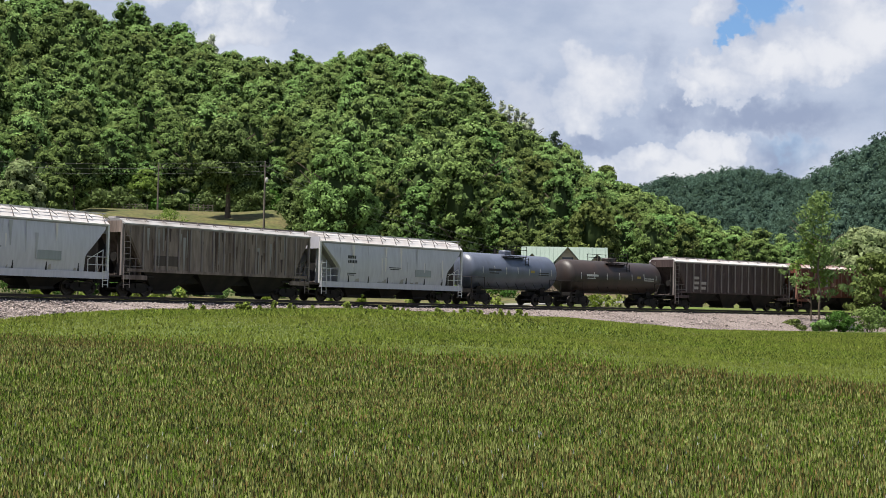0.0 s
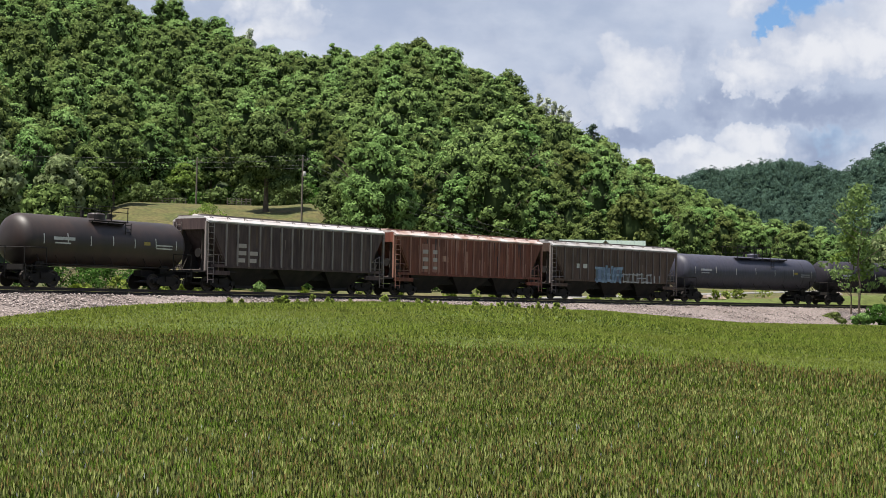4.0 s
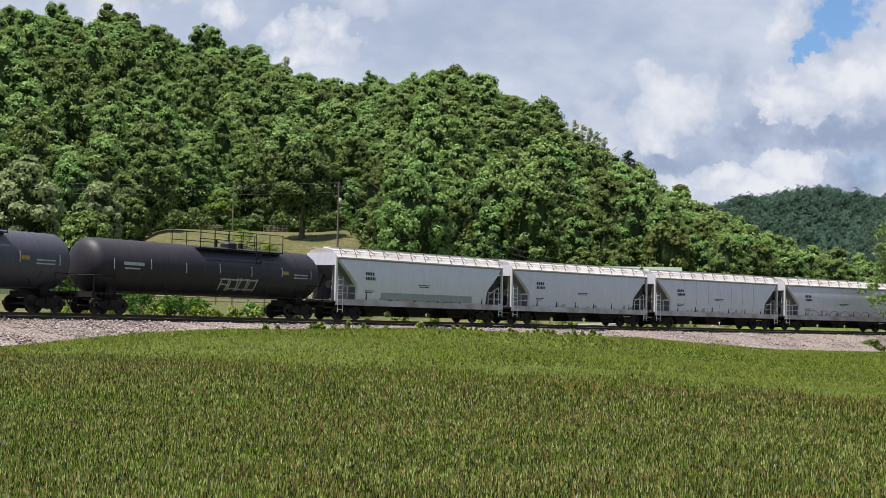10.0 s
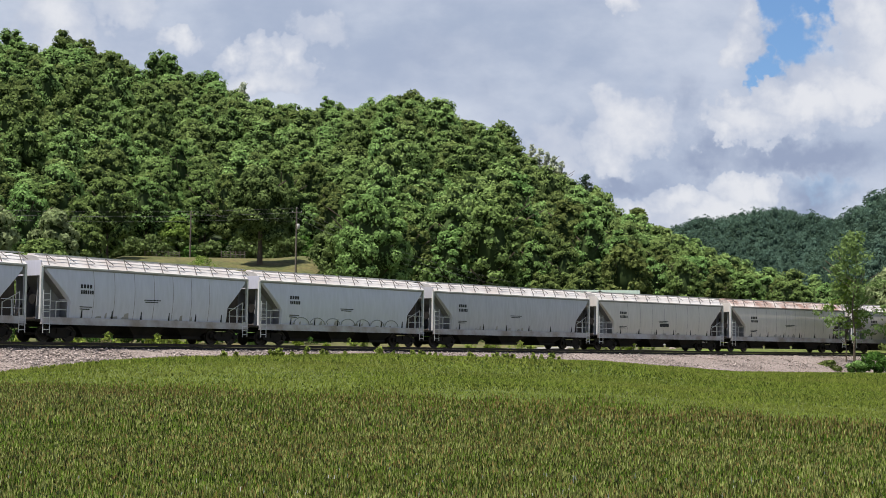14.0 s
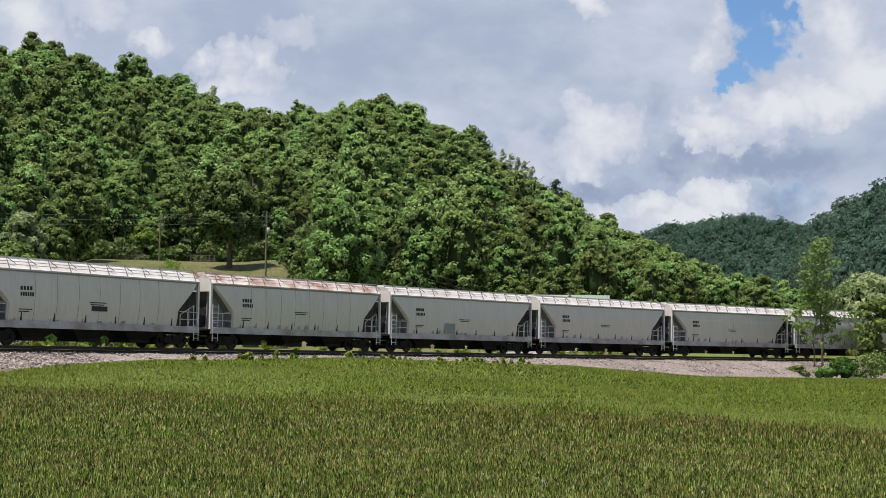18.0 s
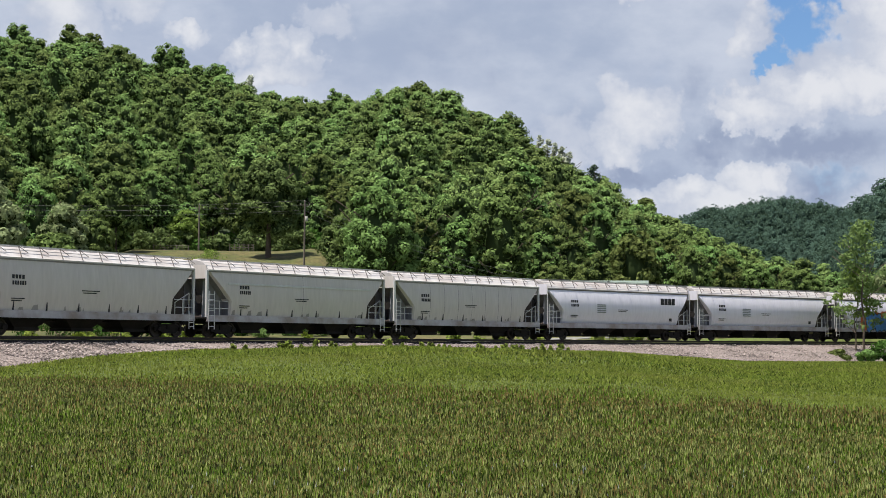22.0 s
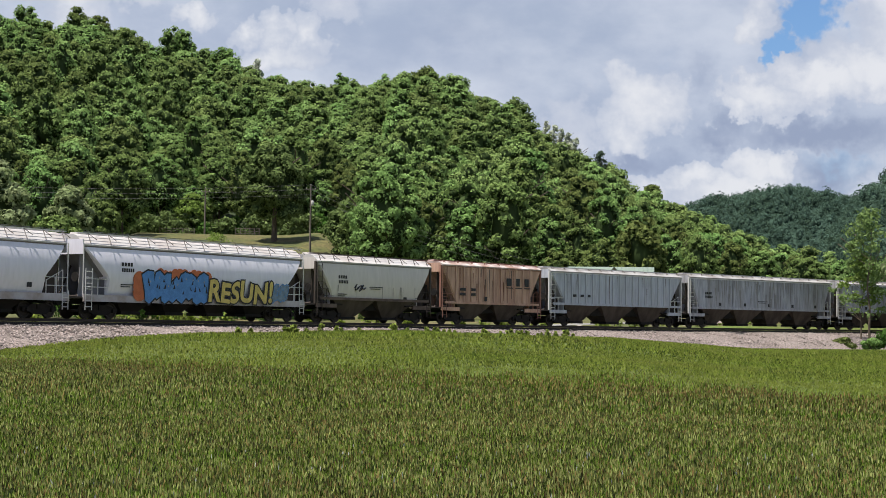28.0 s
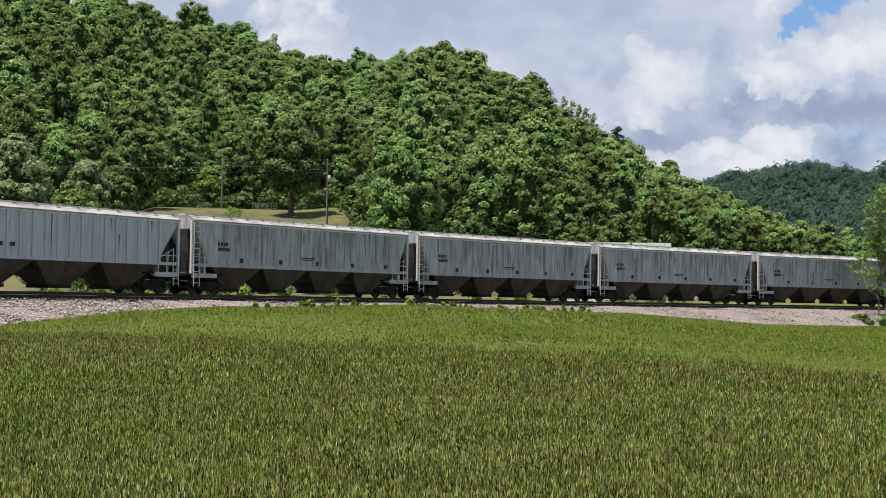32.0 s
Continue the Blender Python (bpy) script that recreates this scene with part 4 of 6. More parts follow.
def patch(c, x0, x1, z0, z1, mat, y, name="repainted_patch"):
    part(name, Shape().box(x0, x1, y - 0.008, y + 0.004, z0, z1), mat, c)


def streaks(c, L, n, seed, mats, y, z0, z1, wide=(0.05, 0.22)):
    """Runs of rust and grime down the side, of uneven length and width."""
    rng = random.Random(seed)
    for j in range(n):
        x = rng.uniform(-L / 2 + 2.3, L / 2 - 2.5)
        w = rng.uniform(*wide) * 0.45
        top = z1 if rng.random() < 0.55 else rng.uniform(z0 + 0.8, z1)
        foot = max(z0, top - abs(rng.gauss(0, 1.1)) - 0.5)
        s = Shape()
        yy = y - 0.002 - 0.0004 * j
        s.add([(x, yy, top), (x + w, yy, top), (x + w * rng.uniform(0.55, 0.75), yy, foot), (x + w * rng.uniform(0.3, 0.45), yy, foot - 0.05)], [(0, 1, 2, 3)])
        part("grime_streak", s, rng.choice(mats), c)


def smuts(c, L, seed, zt):
    """Short rust and dirt runs on the lower side, laid on its curve."""
    rng = random.Random(seed + 300)
    for j in range(10):
        x, w, up = rng.uniform(-L / 2 + 2.6, L / 2 - 2.8), rng.uniform(0.10, 0.5), rng.uniform(0.06, 0.35)
        s = Shape()
        ya, yb = side_width(1.36, True, 1.3, zt) + 0.006 + 0.0004 * j, side_width(1.36 + up, True, 1.3, zt) + 0.006 + 0.0004 * j
        s.add([(x, -ya, 1.36), (x + w, -ya, 1.36), (x + w * 0.85, -yb, 1.36 + up), (x + w * 0.2, -yb, 1.36 + up * 0.8)], [(0, 1, 2, 3)])
        part("dirt_run", s, P_SMUT, c)


def smooth_hopper(k, L, mat, roof, label, seams=0, n_ticks=6, high=4.72, loops=False):
    c = hopper(L, high, mat, roof, P_TRIM, round_side=True, bays=3, seams=seams, label=label, sill_mat=P_SILL, loops=loops)
    lettered(c, L)
    smuts(c, L, k, high - 0.72)
    if n_ticks:
        ticks(c, L, n_ticks)
    return c


def spray_mass(c, x, z, y, wide, high, fill, edge, seed, back=None):
    """A jagged sprayed mass: dark outline, filled splinters leaning over one another, dark slits and pale glints."""
    rng = random.Random(seed)
    n = max(4, int(wide / high * 2.6))
    if back:
        for k in range(14):
            s = Shape()
            t = k / 13
            r = high * (0.30 if k < 3 else rng.uniform(0.16, 0.26))
            bx, bz = (x - 0.28 * high, z + high * (0.25 + 0.24 * k)) if k < 3 else (x + wide * t, z + high * rng.uniform(0.86, 1.02))
            s.turned([(y - 0.003 - 0.0004 * k, r), (y + 0.004, r)], "Y", 14, (bx, 0, bz))
            part("graffiti_cloud", s, back, c)
    for k in range(n):
        x0 = x + wide * k / n
        w = wide / n * rng.uniform(1.0, 1.45)
        lean = rng.uniform(-0.35, 0.45) * w
        foot, head = z + high * rng.uniform(-0.05, 0.14), z + high * rng.uniform(0.80, 1.08)
        shape = [(x0, foot + 0.1 * rng.random()), (x0 + w * rng.uniform(0.3, 0.6), foot - 0.08 * high), (x0 + w, foot + rng.uniform(0.0, 0.2) * high), (x0 + w + lean * 0.6, z + high * rng.uniform(0.4, 0.6)),
                 (x0 + w * 1.05 + lean, head - rng.uniform(0.0, 0.25) * high), (x0 + w * 0.5 + lean, head), (x0 + lean, head - rng.uniform(0.05, 0.3) * high), (x0 - 0.08 * w, z + high * rng.uniform(0.35, 0.6))]
        mx, mz = sum(p[0] for p in shape) / 8, sum(p[1] for p in shape) / 8
        for nm, mt, grow, off in (("graffiti_outline", edge, 0.06 * high, 0.010), ("graffiti_stroke", fill, 0.0, 0.018)):
            ring = []
            for px, pz in shape:
                ln = math.hypot(px - mx, pz - mz) or 1
                ring.append((px + (px - mx) / ln * grow, y - off - 0.0005 * k, pz + (pz - mz) / ln * grow))
            sh = Shape()
            sh.add(ring, [tuple(range(8))])
            part(nm, sh, mt, c)
        for j in range(2):
            sx, sz = x0 + w * rng.uniform(0.15, 0.8), z + high * rng.uniform(0.18, 0.7)
            dx, dz, t = rng.uniform(-0.22, 0.22) * w, rng.uniform(0.12, 0.3) * high, rng.uniform(0.03, 0.06) * high
            slit = Shape()
            slit.add([(sx - t, y - 0.028, sz), (sx + t, y - 0.028, sz + 0.02), (sx + dx, y - 0.028, sz + dz)], [(0, 1, 2)])
            part("graffiti_slit", slit, edge, c)
        gx, gz = x0 + w * rng.uniform(0.3, 0.7) + lean * 0.5, z + high * rng.uniform(0.5, 0.85)
        glint = Shape()
        glint.add([(gx, y - 0.029, gz), (gx + 0.16 * w, y - 0.029, gz + 0.03), (gx + 0.12 * w, y - 0.029, gz + 0.10 * high)], [(0, 1, 2)])
        part("graffiti_glint", glint, M["spray_white"], c)


def sprayed_word(c, word, x, z, y, wide, high, fill, edge):
    """A sprayed word: plump letters over their dark outline, set on the side of the car."""
    for nm, mat, grow, off in (("graffiti_outline", edge, 0.085, 0.022), ("graffiti_lettering", fill, 0.032, 0.030)):
        cu = bpy.data.curves.new(nm, "FONT")
        cu.body, cu.size, cu.offset, cu.space_character, cu.shear, cu.resolution_u = word, 1.0, grow, 1.02, 0.12, 3
        tmp = bpy.data.objects.new(nm, cu)
        scene.collection.objects.link(tmp)
        bpy.context.view_layer.update()
        me = bpy.data.meshes.new_from_object(tmp.evaluated_get(bpy.context.evaluated_depsgraph_get()))
        bpy.data.objects.remove(tmp)
        bpy.data.curves.remove(cu)
        me.name = nm
        me.materials.clear()
        me.materials.append(mat)
        co = np.empty(len(me.vertices) * 3)
        me.vertices.foreach_get("co", co)
        co = co.reshape(-1, 3)
        if nm == "graffiti_outline":
            x0, x1, z0, z1 = co[:, 0].min(), co[:, 0].max(), co[:, 1].min(), co[:, 1].max()
        px, pz = (co[:, 0] - x0) / (x1 - x0), (co[:, 1] - z0) / (z1 - z0)
        wave = 0.06 * np.sin(px * 15)
        out = np.stack([x + px * wide, np.full(len(co), y - off), z + (pz * (1 + wave) + 0.5 * wave) * high], 1)
        me.vertices.foreach_set("co", out.ravel())
        part(nm, me, None, c)


def sprayed_strokes(c, x, z, y, count, wide, high, thick, mat, seed, shell=None):
    """A row of blocky painted shapes, each two uneven uprights with crossing strokes; shell is a tank's radius and axis height."""
    rng = random.Random(seed)
    for k in range(count):
        s = Shape()
        x0, x1 = x + k * wide, x + (k + 1) * wide - thick * 0.35
        h0, h1 = high * rng.uniform(0.85, 1.05), high * rng.uniform(0.85, 1.05)
        tilt = rng.uniform(-0.12, 0.12) * wide
        for q in range(5):
            for xq, h in ((x0 + thick / 2, h0), (x1 - thick / 2, h1)):
                s.bar((xq + tilt * q / 5, y, z + h * q / 5), (xq + tilt * (q + 1) / 5, y, z + h * (q + 1) / 5), thick / 2, 6)
        for f in rng.sample([0.08, 0.5, 0.92], 2):
            s.bar((x0 + tilt * f, y, z + high * f), (x1 + tilt * f, y, z + high * (f + rng.uniform(-0.08, 0.08))), thick * 0.42, 6)
        s.v = [(px, y + (py - y) * 0.1, pz) for px, py, pz in s.v]
        if shell:
            s.v = [(px, py - y - 0.03 - math.sqrt(shell[0] ** 2 - (pz - shell[1]) ** 2), pz) for px, py, pz in s.v]
        part("graffiti", s, mat, c, "sprayed graffiti stroke")


def scrawl(c, x, z, y, wide, high, mat, seed):
    """A thin looping scribble."""
    s = Shape()
    p = None
    for k in range(46):
        q = (x + wide * k / 45 + 0.12 * wide * math.sin(k * 0.7 + seed), y - 0.012, z + high * (0.5 + 0.45 * math.sin(k * 0.56) * math.cos(k * 0.13 + seed)))
        if p:
            s.bar(p, q, 0.035, 4)
        p = q
    part("graffiti_scribble", s, mat, c)


M["spray_blue"] = material("spray_blue", (0.10, 0.28, 0.62), rough=0.5, scale=3, bump=0)
M["spray_pale"] = material("spray_pale_blue", (0.21, 0.30, 0.40), rough=0.6, scale=3, amount=0.8, bump=0)
M["spray_yellow"] = material("spray_yellow", (0.72, 0.56, 0.16), rough=0.5, scale=3, bump=0)
M["spray_orange"] = material("spray_orange", (0.58, 0.16, 0.06), rough=0.5, scale=3, bump=0)
M["spray_white"] = material("spray_white", (0.40, 0.40, 0.39), rough=0.6, scale=3, amount=0.8, bump=0)
P_PATCH = paint("grey_patch", (0.27, 0.29, 0.295), (0.22, 0.235, 0.24), 0.5)


def tank_marks(L, colour):
    """Small stencils, the yellow panels and the reflective strips round a tank."""
    e = L / 2
    out = [(-e + 2.0 + k * (L - 4.0) / 6, 2 + 3 * (k % 2), 0.06, 22, M["mark_light"]) for k in range(7)]
    out += [(-e + 2.7, 4, 1.5, 7, colour), (-e + 2.8, -6, 1.1, 3, colour), (e - 4.6, 3, 0.5, 8, M["yellow"]), (e - 3.6, 0, 1.3, 3, colour), (e - 3.6, -7, 1.3, 3, colour)]
    return out


def build_car(k, L):
    if k in (0, 2):
        c = hopper(L, 4.72, P_GREY, P_ROOF, P_TRIM, round_side=True, bays=3, sill_mat=P_GREY, label="light grey smooth-sided covered hopper with grimy white roof")
        lettered(c, L)
        ticks(c, L, 6)
        patch(c, L / 2 - 6.2, L / 2 - 4.4, 1.9, 2.5, P_PATCH, -1.60)
        smuts(c, L, k, 4.0)
        streaks(c, L, 14, k + 60, [P_LIGHTRUN, P_CREAM, P_LIGHTRUN], -1.622, 1.9, 3.9, (0.1, 0.6))
        return c
    if k in (1, 5, 6, 7):
        m, rib, text = {1: (P_UMBER, P_PALERIB, "weathered grey-brown ribbed hopper streaked with rust"), 5: (P_DARK, P_PALERIB, "dark maroon ribbed hopper with pale worn ribs"),
                        6: (P_RED, P_REDRIB, "oxide red ribbed hopper with a rusty roof"), 7: (P_SOOT, P_SOOTRIB, "sooty black ribbed hopper with graffiti on its side")}[k]
        c = hopper(L, 4.62, m, P_RUSTROOF if k == 6 else P_DUSTROOF if k in (1, 7) else P_ROOF, P_PALERIB if k in (1, 5, 7) else P_REDRIB, round_side=False, ribs=15, bays=3, label=text, sill_mat=m, rib_mat=rib, cut=1.15, roof_h=0.45, deep=True, low=1.5)
        streaks(c, L, 46 if k != 7 else 18, k, {1: [P_SOOT, P_STREAK_EAVE_SHADE, P_DARK], 5: [P_SOOT, P_DARK, P_DARK, P_BROWN], 6: [P_DARK, P_REDRIB], 7: [P_BROWN, P_DARK]}[k], -1.552, 1.65, 4.1, (0.12, 0.55))
        if k == 1:
            patch(c, -L / 2 + 3.0, -L / 2 + 5.2, 1.85, 2.45, P_GRIME, -1.555, "faded_panel")
        if k == 5:
            add_bars(c, -L / 2 + 3.1, 1.8, [(0.0, 0.9, 0.8, 0.25), (0.0, 0.45, 0.8, 0.25), (0.0, 0.0, 0.7, 0.25), (1.0, 0.0, 0.7, 0.25), (1.0, 0.45, 0.8, 0.25)], P_TANPANEL, -1.56, "faded_lettering")
        if k == 6:
            for x in (-L / 2 + 3.35, -L / 2 + 4.45):
                patch(c, x, x + 0.85, 1.7, 3.7, P_REDRIB, -1.556, "faded_panel")
                add_bars(c, x + 0.1, 1.9, [(0.0, 1.1, 0.6, 0.28), (0.0, 0.55, 0.6, 0.28), (0.0, 0.0, 0.6, 0.2)], P_TANPANEL, -1.57, "faded_lettering")
            patch(c, -L / 2 + 5.6, -L / 2 + 6.2, 2.5, 2.9, P_ORANGE, -1.556)
        if k == 7:
            add_bars(c, -L / 2 + 3.6, 2.5, [(0, 0, 0.5, 0.35), (0.8, 0, 0.6, 0.35)], M["mark_light"], -1.56, "faded_panel")
            patch(c, -L / 2 + 6.0, -L / 2 + 9.15, 1.52, 2.6, P_SPRAYBACK, -1.615, "graffiti_ground")
            sprayed_strokes(c, -L / 2 + 5.9, 1.50, -1.63, 3, 1.12, 1.15, 0.30, M["spray_pale"], 4)
            sprayed_strokes(c, -L / 2 + 9.4, 1.47, -1.63, 6, 0.64, 0.72, 0.13, M["spray_white"], 9)
            for x in (-L / 2 + 13.5, -L / 2 + 14.2):
                patch(c, x, x + 0.16, 1.5, 2.1, M["spray_white"], -1.60, "paint_run")
        return c
    if k == 3:
        return tank(L, 1.42, 2.62, P_TANKBLUE, "short glossy slate blue tank car with top platform", rails=False, stripes=tank_marks(L, M["mark"]))
    if k == 4:
        return tank(L, 1.40, 2.55, P_TANKBROWN, "short rusty dark brown tank car", rails=False, stripes=tank_marks(L, M["mark_light"]))
    if k in (8, 9):
        c = tank(L, 1.50, 2.72, P_TANKBLACK if k == 9 else P_TANKSLATE, ("long satin black" if k == 9 else "long satin slate black") + " tank car with railed platform" + (" and a sprayed tag" if k == 9 else ""), bands=6, stripes=tank_marks(L, P_STEEL), plat=2.2 if k == 9 else 1.3)
        if k == 9:
            sprayed_strokes(c, 0.2, 1.62, -1.4, 4, 0.78, 0.66, 0.12, M["spray_white"], 3, (1.5, 2.72))
        return c
    if k == 24:
        c = hopper(L, 4.55, P_CREAM, P_ROOF, P_GRIME, round_side=True, bays=2, label="small pale grey two-bay covered hopper with a rusty sill", sill_mat=P_BROWN, deep=True, low=1.55, under=P_GRIME, cut=1.1, roof_h=0.6)
        lettered(c, L, z=2.5, shift=2.6)
        streaks(c, L, 12, k, [P_SMUT, P_STREAK_EAVE_SHADE], -1.60, 1.7, 2.9, (0.05, 0.2))
        scrawl(c, -L / 2 + 4.2, 2.1, -1.61, 1.1, 0.5, M["mark"], 6)
        return c
    if k == 25:
        c = hopper(L, 4.62, P_ORANGE, P_RUSTROOF, P_REDRIB, round_side=False, ribs=11, bays=2, label="small rusty orange ribbed two-bay hopper", sill_mat=P_ORANGE, deep=True, low=1.55, under=P_GRIME, cut=1.1, roof_h=0.4)
        streaks(c, L, 34, k, [P_REDRIB, P_REDRIB, P_RED, P_BROWN], -1.552, 1.8, 4.1, (0.05, 0.28))
        for j, block in enumerate(([(0.04, 0.18, 0.5, 0.58)], [(0.08, 0.18, 0.42, 0.58)], [(0.04, 0.18, 0.5, 0.58)])):
            add_bars(c, L / 2 - 4.9 + j * 1.05, 2.75, block + [(0.0, 0.0, 0.75, 0.07)], M["mark"], -1.63, "emblem")
        add_bars(c, -L / 2 + 2.5, 2.1, [(0, 0.35, 0.6, 0.2), (1.2, 0.35, 0.5, 0.2), (0, 0, 0.6, 0.2), (1.2, 0, 0.5, 0.2)], M["mark"], -1.63, "reporting_mark")
        add_bars(c, -L / 2 + 5.2, 1.75, [(0, 0, 0.3, 0.3)], M["mark"], -1.63, "placard")
        return c
    if k == 26:
        c = hopper(L, 4.62, P_BLUEGREY, P_DUSTROOF, P_TRIM, round_side=False, rib_mat=P_BLUERIB, ribs=17, bays=3, deep=True, low=1.7, under=P_GRIME, label="steel grey ribbed hopper streaked with rust", cut=1.3, roof_h=0.42)
        add_bars(c, -L / 2 + 3.2, 2.3, [(0, 0, 0.4, 0.2), (0.9, 0, 0.4, 0.2), (1.8, 0, 0.3, 0.2)], M["mark"], -1.63, "reporting_mark")
        streaks(c, L, 16, k, [P_STREAK_EAVE_SHADE, P_BROWN, P_BROWN], -1.552, 1.9, 4.1)
        return c
    if k >= 27:
        c = hopper(L, 4.72, P_STEEL, P_DUSTROOF, P_TRIM, round_side=False, ribs=0, seams=16, bays=4, deep=True, low=1.7, under=P_GRIME, label="long steel grey four-bay grain hopper with grime streaks", cut=0.75, roof_h=0.42)
        lettered(c, L, y=-1.565, z=2.5, shift=2.6, placard=False)
        streaks(c, L, 85, k, [P_STREAK_EAVE_SHADE, P_STREAK_EAVE_SHADE, P_SMOKE_LIT_SHEET, P_SMOKE_LIT_SHEET, P_SMOKE_LIT_SHEET], -1.552, 1.9, 4.25, (0.06, 0.5))
        for j in range(5):
            x = -L / 2 + 4.4 + j * (L - 7.6) / 4
            patch(c, x, x + 0.3, 1.95, 2.22, M["mark"], -1.56, "stencil_plate")
        return c
    if k in (21, 22, 23):
        text = {21: "long silver white covered hopper with dark emblem bars", 22: "long silver white covered hopper with railed roof", 23: "long silver white covered hopper with a big blue and yellow graffiti"}[k]
        c = hopper(L, 4.72, P_SILVER, P_ROOF, P_TRIM, round_side=2, bays=4, label=text, sill_mat=P_SILL, loops=True, cut=1.35)
        lettered(c, L, shift=3.2)
        if k == 21:
            add_bars(c, L / 2 - 4.9, 3.0, [(0, 0, 0.42, 0.55), (0.5, 0, 0.42, 0.55), (1.0, 0, 0.42, 0.55), (1.5, 0, 0.42, 0.55)], M["mark"], -1.63, "emblem")
        if k in (21, 22):
            add_bars(c, -L / 2 + 6.4, 2.2, [(0, 0.15 * q, 1.1, 0.09) for q in range(5)], P_PATCH, -1.62, "stencil_panel")
        if k == 23:
            spray_mass(c, -L / 2 + 5.0, 1.10, -1.63, 5.0, 1.6, M["spray_blue"], M["mark"], 12, M["spray_orange"])
            sprayed_word(c, "RESUN!", -L / 2 + 9.9, 0.98, -1.66, 5.9, 1.5, M["spray_yellow"], M["mark"])
            spray_mass(c, -L / 2 + 15.5, 1.3, -1.62, 1.5, 1.1, M["spray_pale"], M["spray_blue"], 2)
        return c
    mat = P_WHITE if k in (10, 11, 12, 13) else P_GREY if k == 14 else P_CREAM
    seams = {12: 8, 15: 8, 16: 9, 20: 8, 19: 2}.get(k, 0)
    text = {10: "white covered hopper with a grey repainted patch", 12: "white covered hopper with curved weld seams", 15: "cream white covered hopper with weld seams", 16: "cream white covered hopper with a rusty roof",
            14: "longer light grey four-bay covered hopper", 17: "cream white covered hopper with a small grey patch", 19: "cream white covered hopper with a white upper band"}.get(k, "dull white smooth-sided covered hopper" if k < 15 else "cream white smooth-sided covered hopper")
    c = smooth_hopper(k, L, mat, P_RUSTROOF if k == 16 else P_ROOF, text, seams=seams)
    if k == 10:
        patch(c, -L / 2 + 4.8, L / 2 - 4.2, 1.42, 2.05, P_PATCH, -1.545)
    if k == 17:
        patch(c, -L / 2 + 6.4, -L / 2 + 7.6, 1.45, 2.3, P_PATCH, -1.58)
    if k == 15:
        add_bars(c, -0.6, 2.0, [(0, 0, 1.2, 0.28)], M["mark"], -1.60, "emblem")
    if k == 13:
        # row of thin grey arcs above the sill
        for j in range(7):
            s = Shape()
            x0 = -L / 2 + 3.6 + j * 1.5
            q = [(x0 + 0.75 + 0.7 * math.cos(a), 1.4 + 0.42 * math.sin(a)) for a in np.linspace(0, math.pi, 9)]
            for (xa, za), (xb, zb) in zip(q[:-1], q[1:]):
                s.bar((xa, -1.555, za), (xb, -1.555, zb), 0.025, 4)
            part("scalloped_stain", s, P_PATCH, c)
    if k == 19:
        patch(c, -L / 2 + 2.2, L / 2 - 2.2, 3.22, 3.34, P_TRIM, -1.63, "painted_band")
    return c


P_SPRAYBACK = paint("thin_blue_spray", (0.17, 0.235, 0.33), (0.11, 0.14, 0.19), 0.8, rough=0.75, spec=0.12)
P_SILVER = paint("silver_white", (0.80, 0.775, 0.855), (0.68, 0.66, 0.72), 0.28, rough=0.32, fine_amount=0.05)
# grime runs; also the painted shadow line under round-sided cars' roofs
P_STREAK_EAVE_SHADE = paint("grime_streak", (0.25, 0.235, 0.225), (0.33, 0.32, 0.32), 0.8, rough=0.75, spec=0.12)
P_LIGHTRUN = paint("pale_run", (0.42, 0.415, 0.43), (0.36, 0.35, 0.36), 0.6)
# smoky grime runs; also the sunlit look of the front end sheets
P_SMOKE_LIT_SHEET = paint("smoky_run", (0.31, 0.305, 0.325), (0.24, 0.23, 0.235), 0.8, rough=0.75, spec=0.12)
for k in range(31):
    a, b = JOINTS[k], JOINTS[k + 1]
    CARS.append((build_car(k, b - a), (a + b) / 2, b - a))


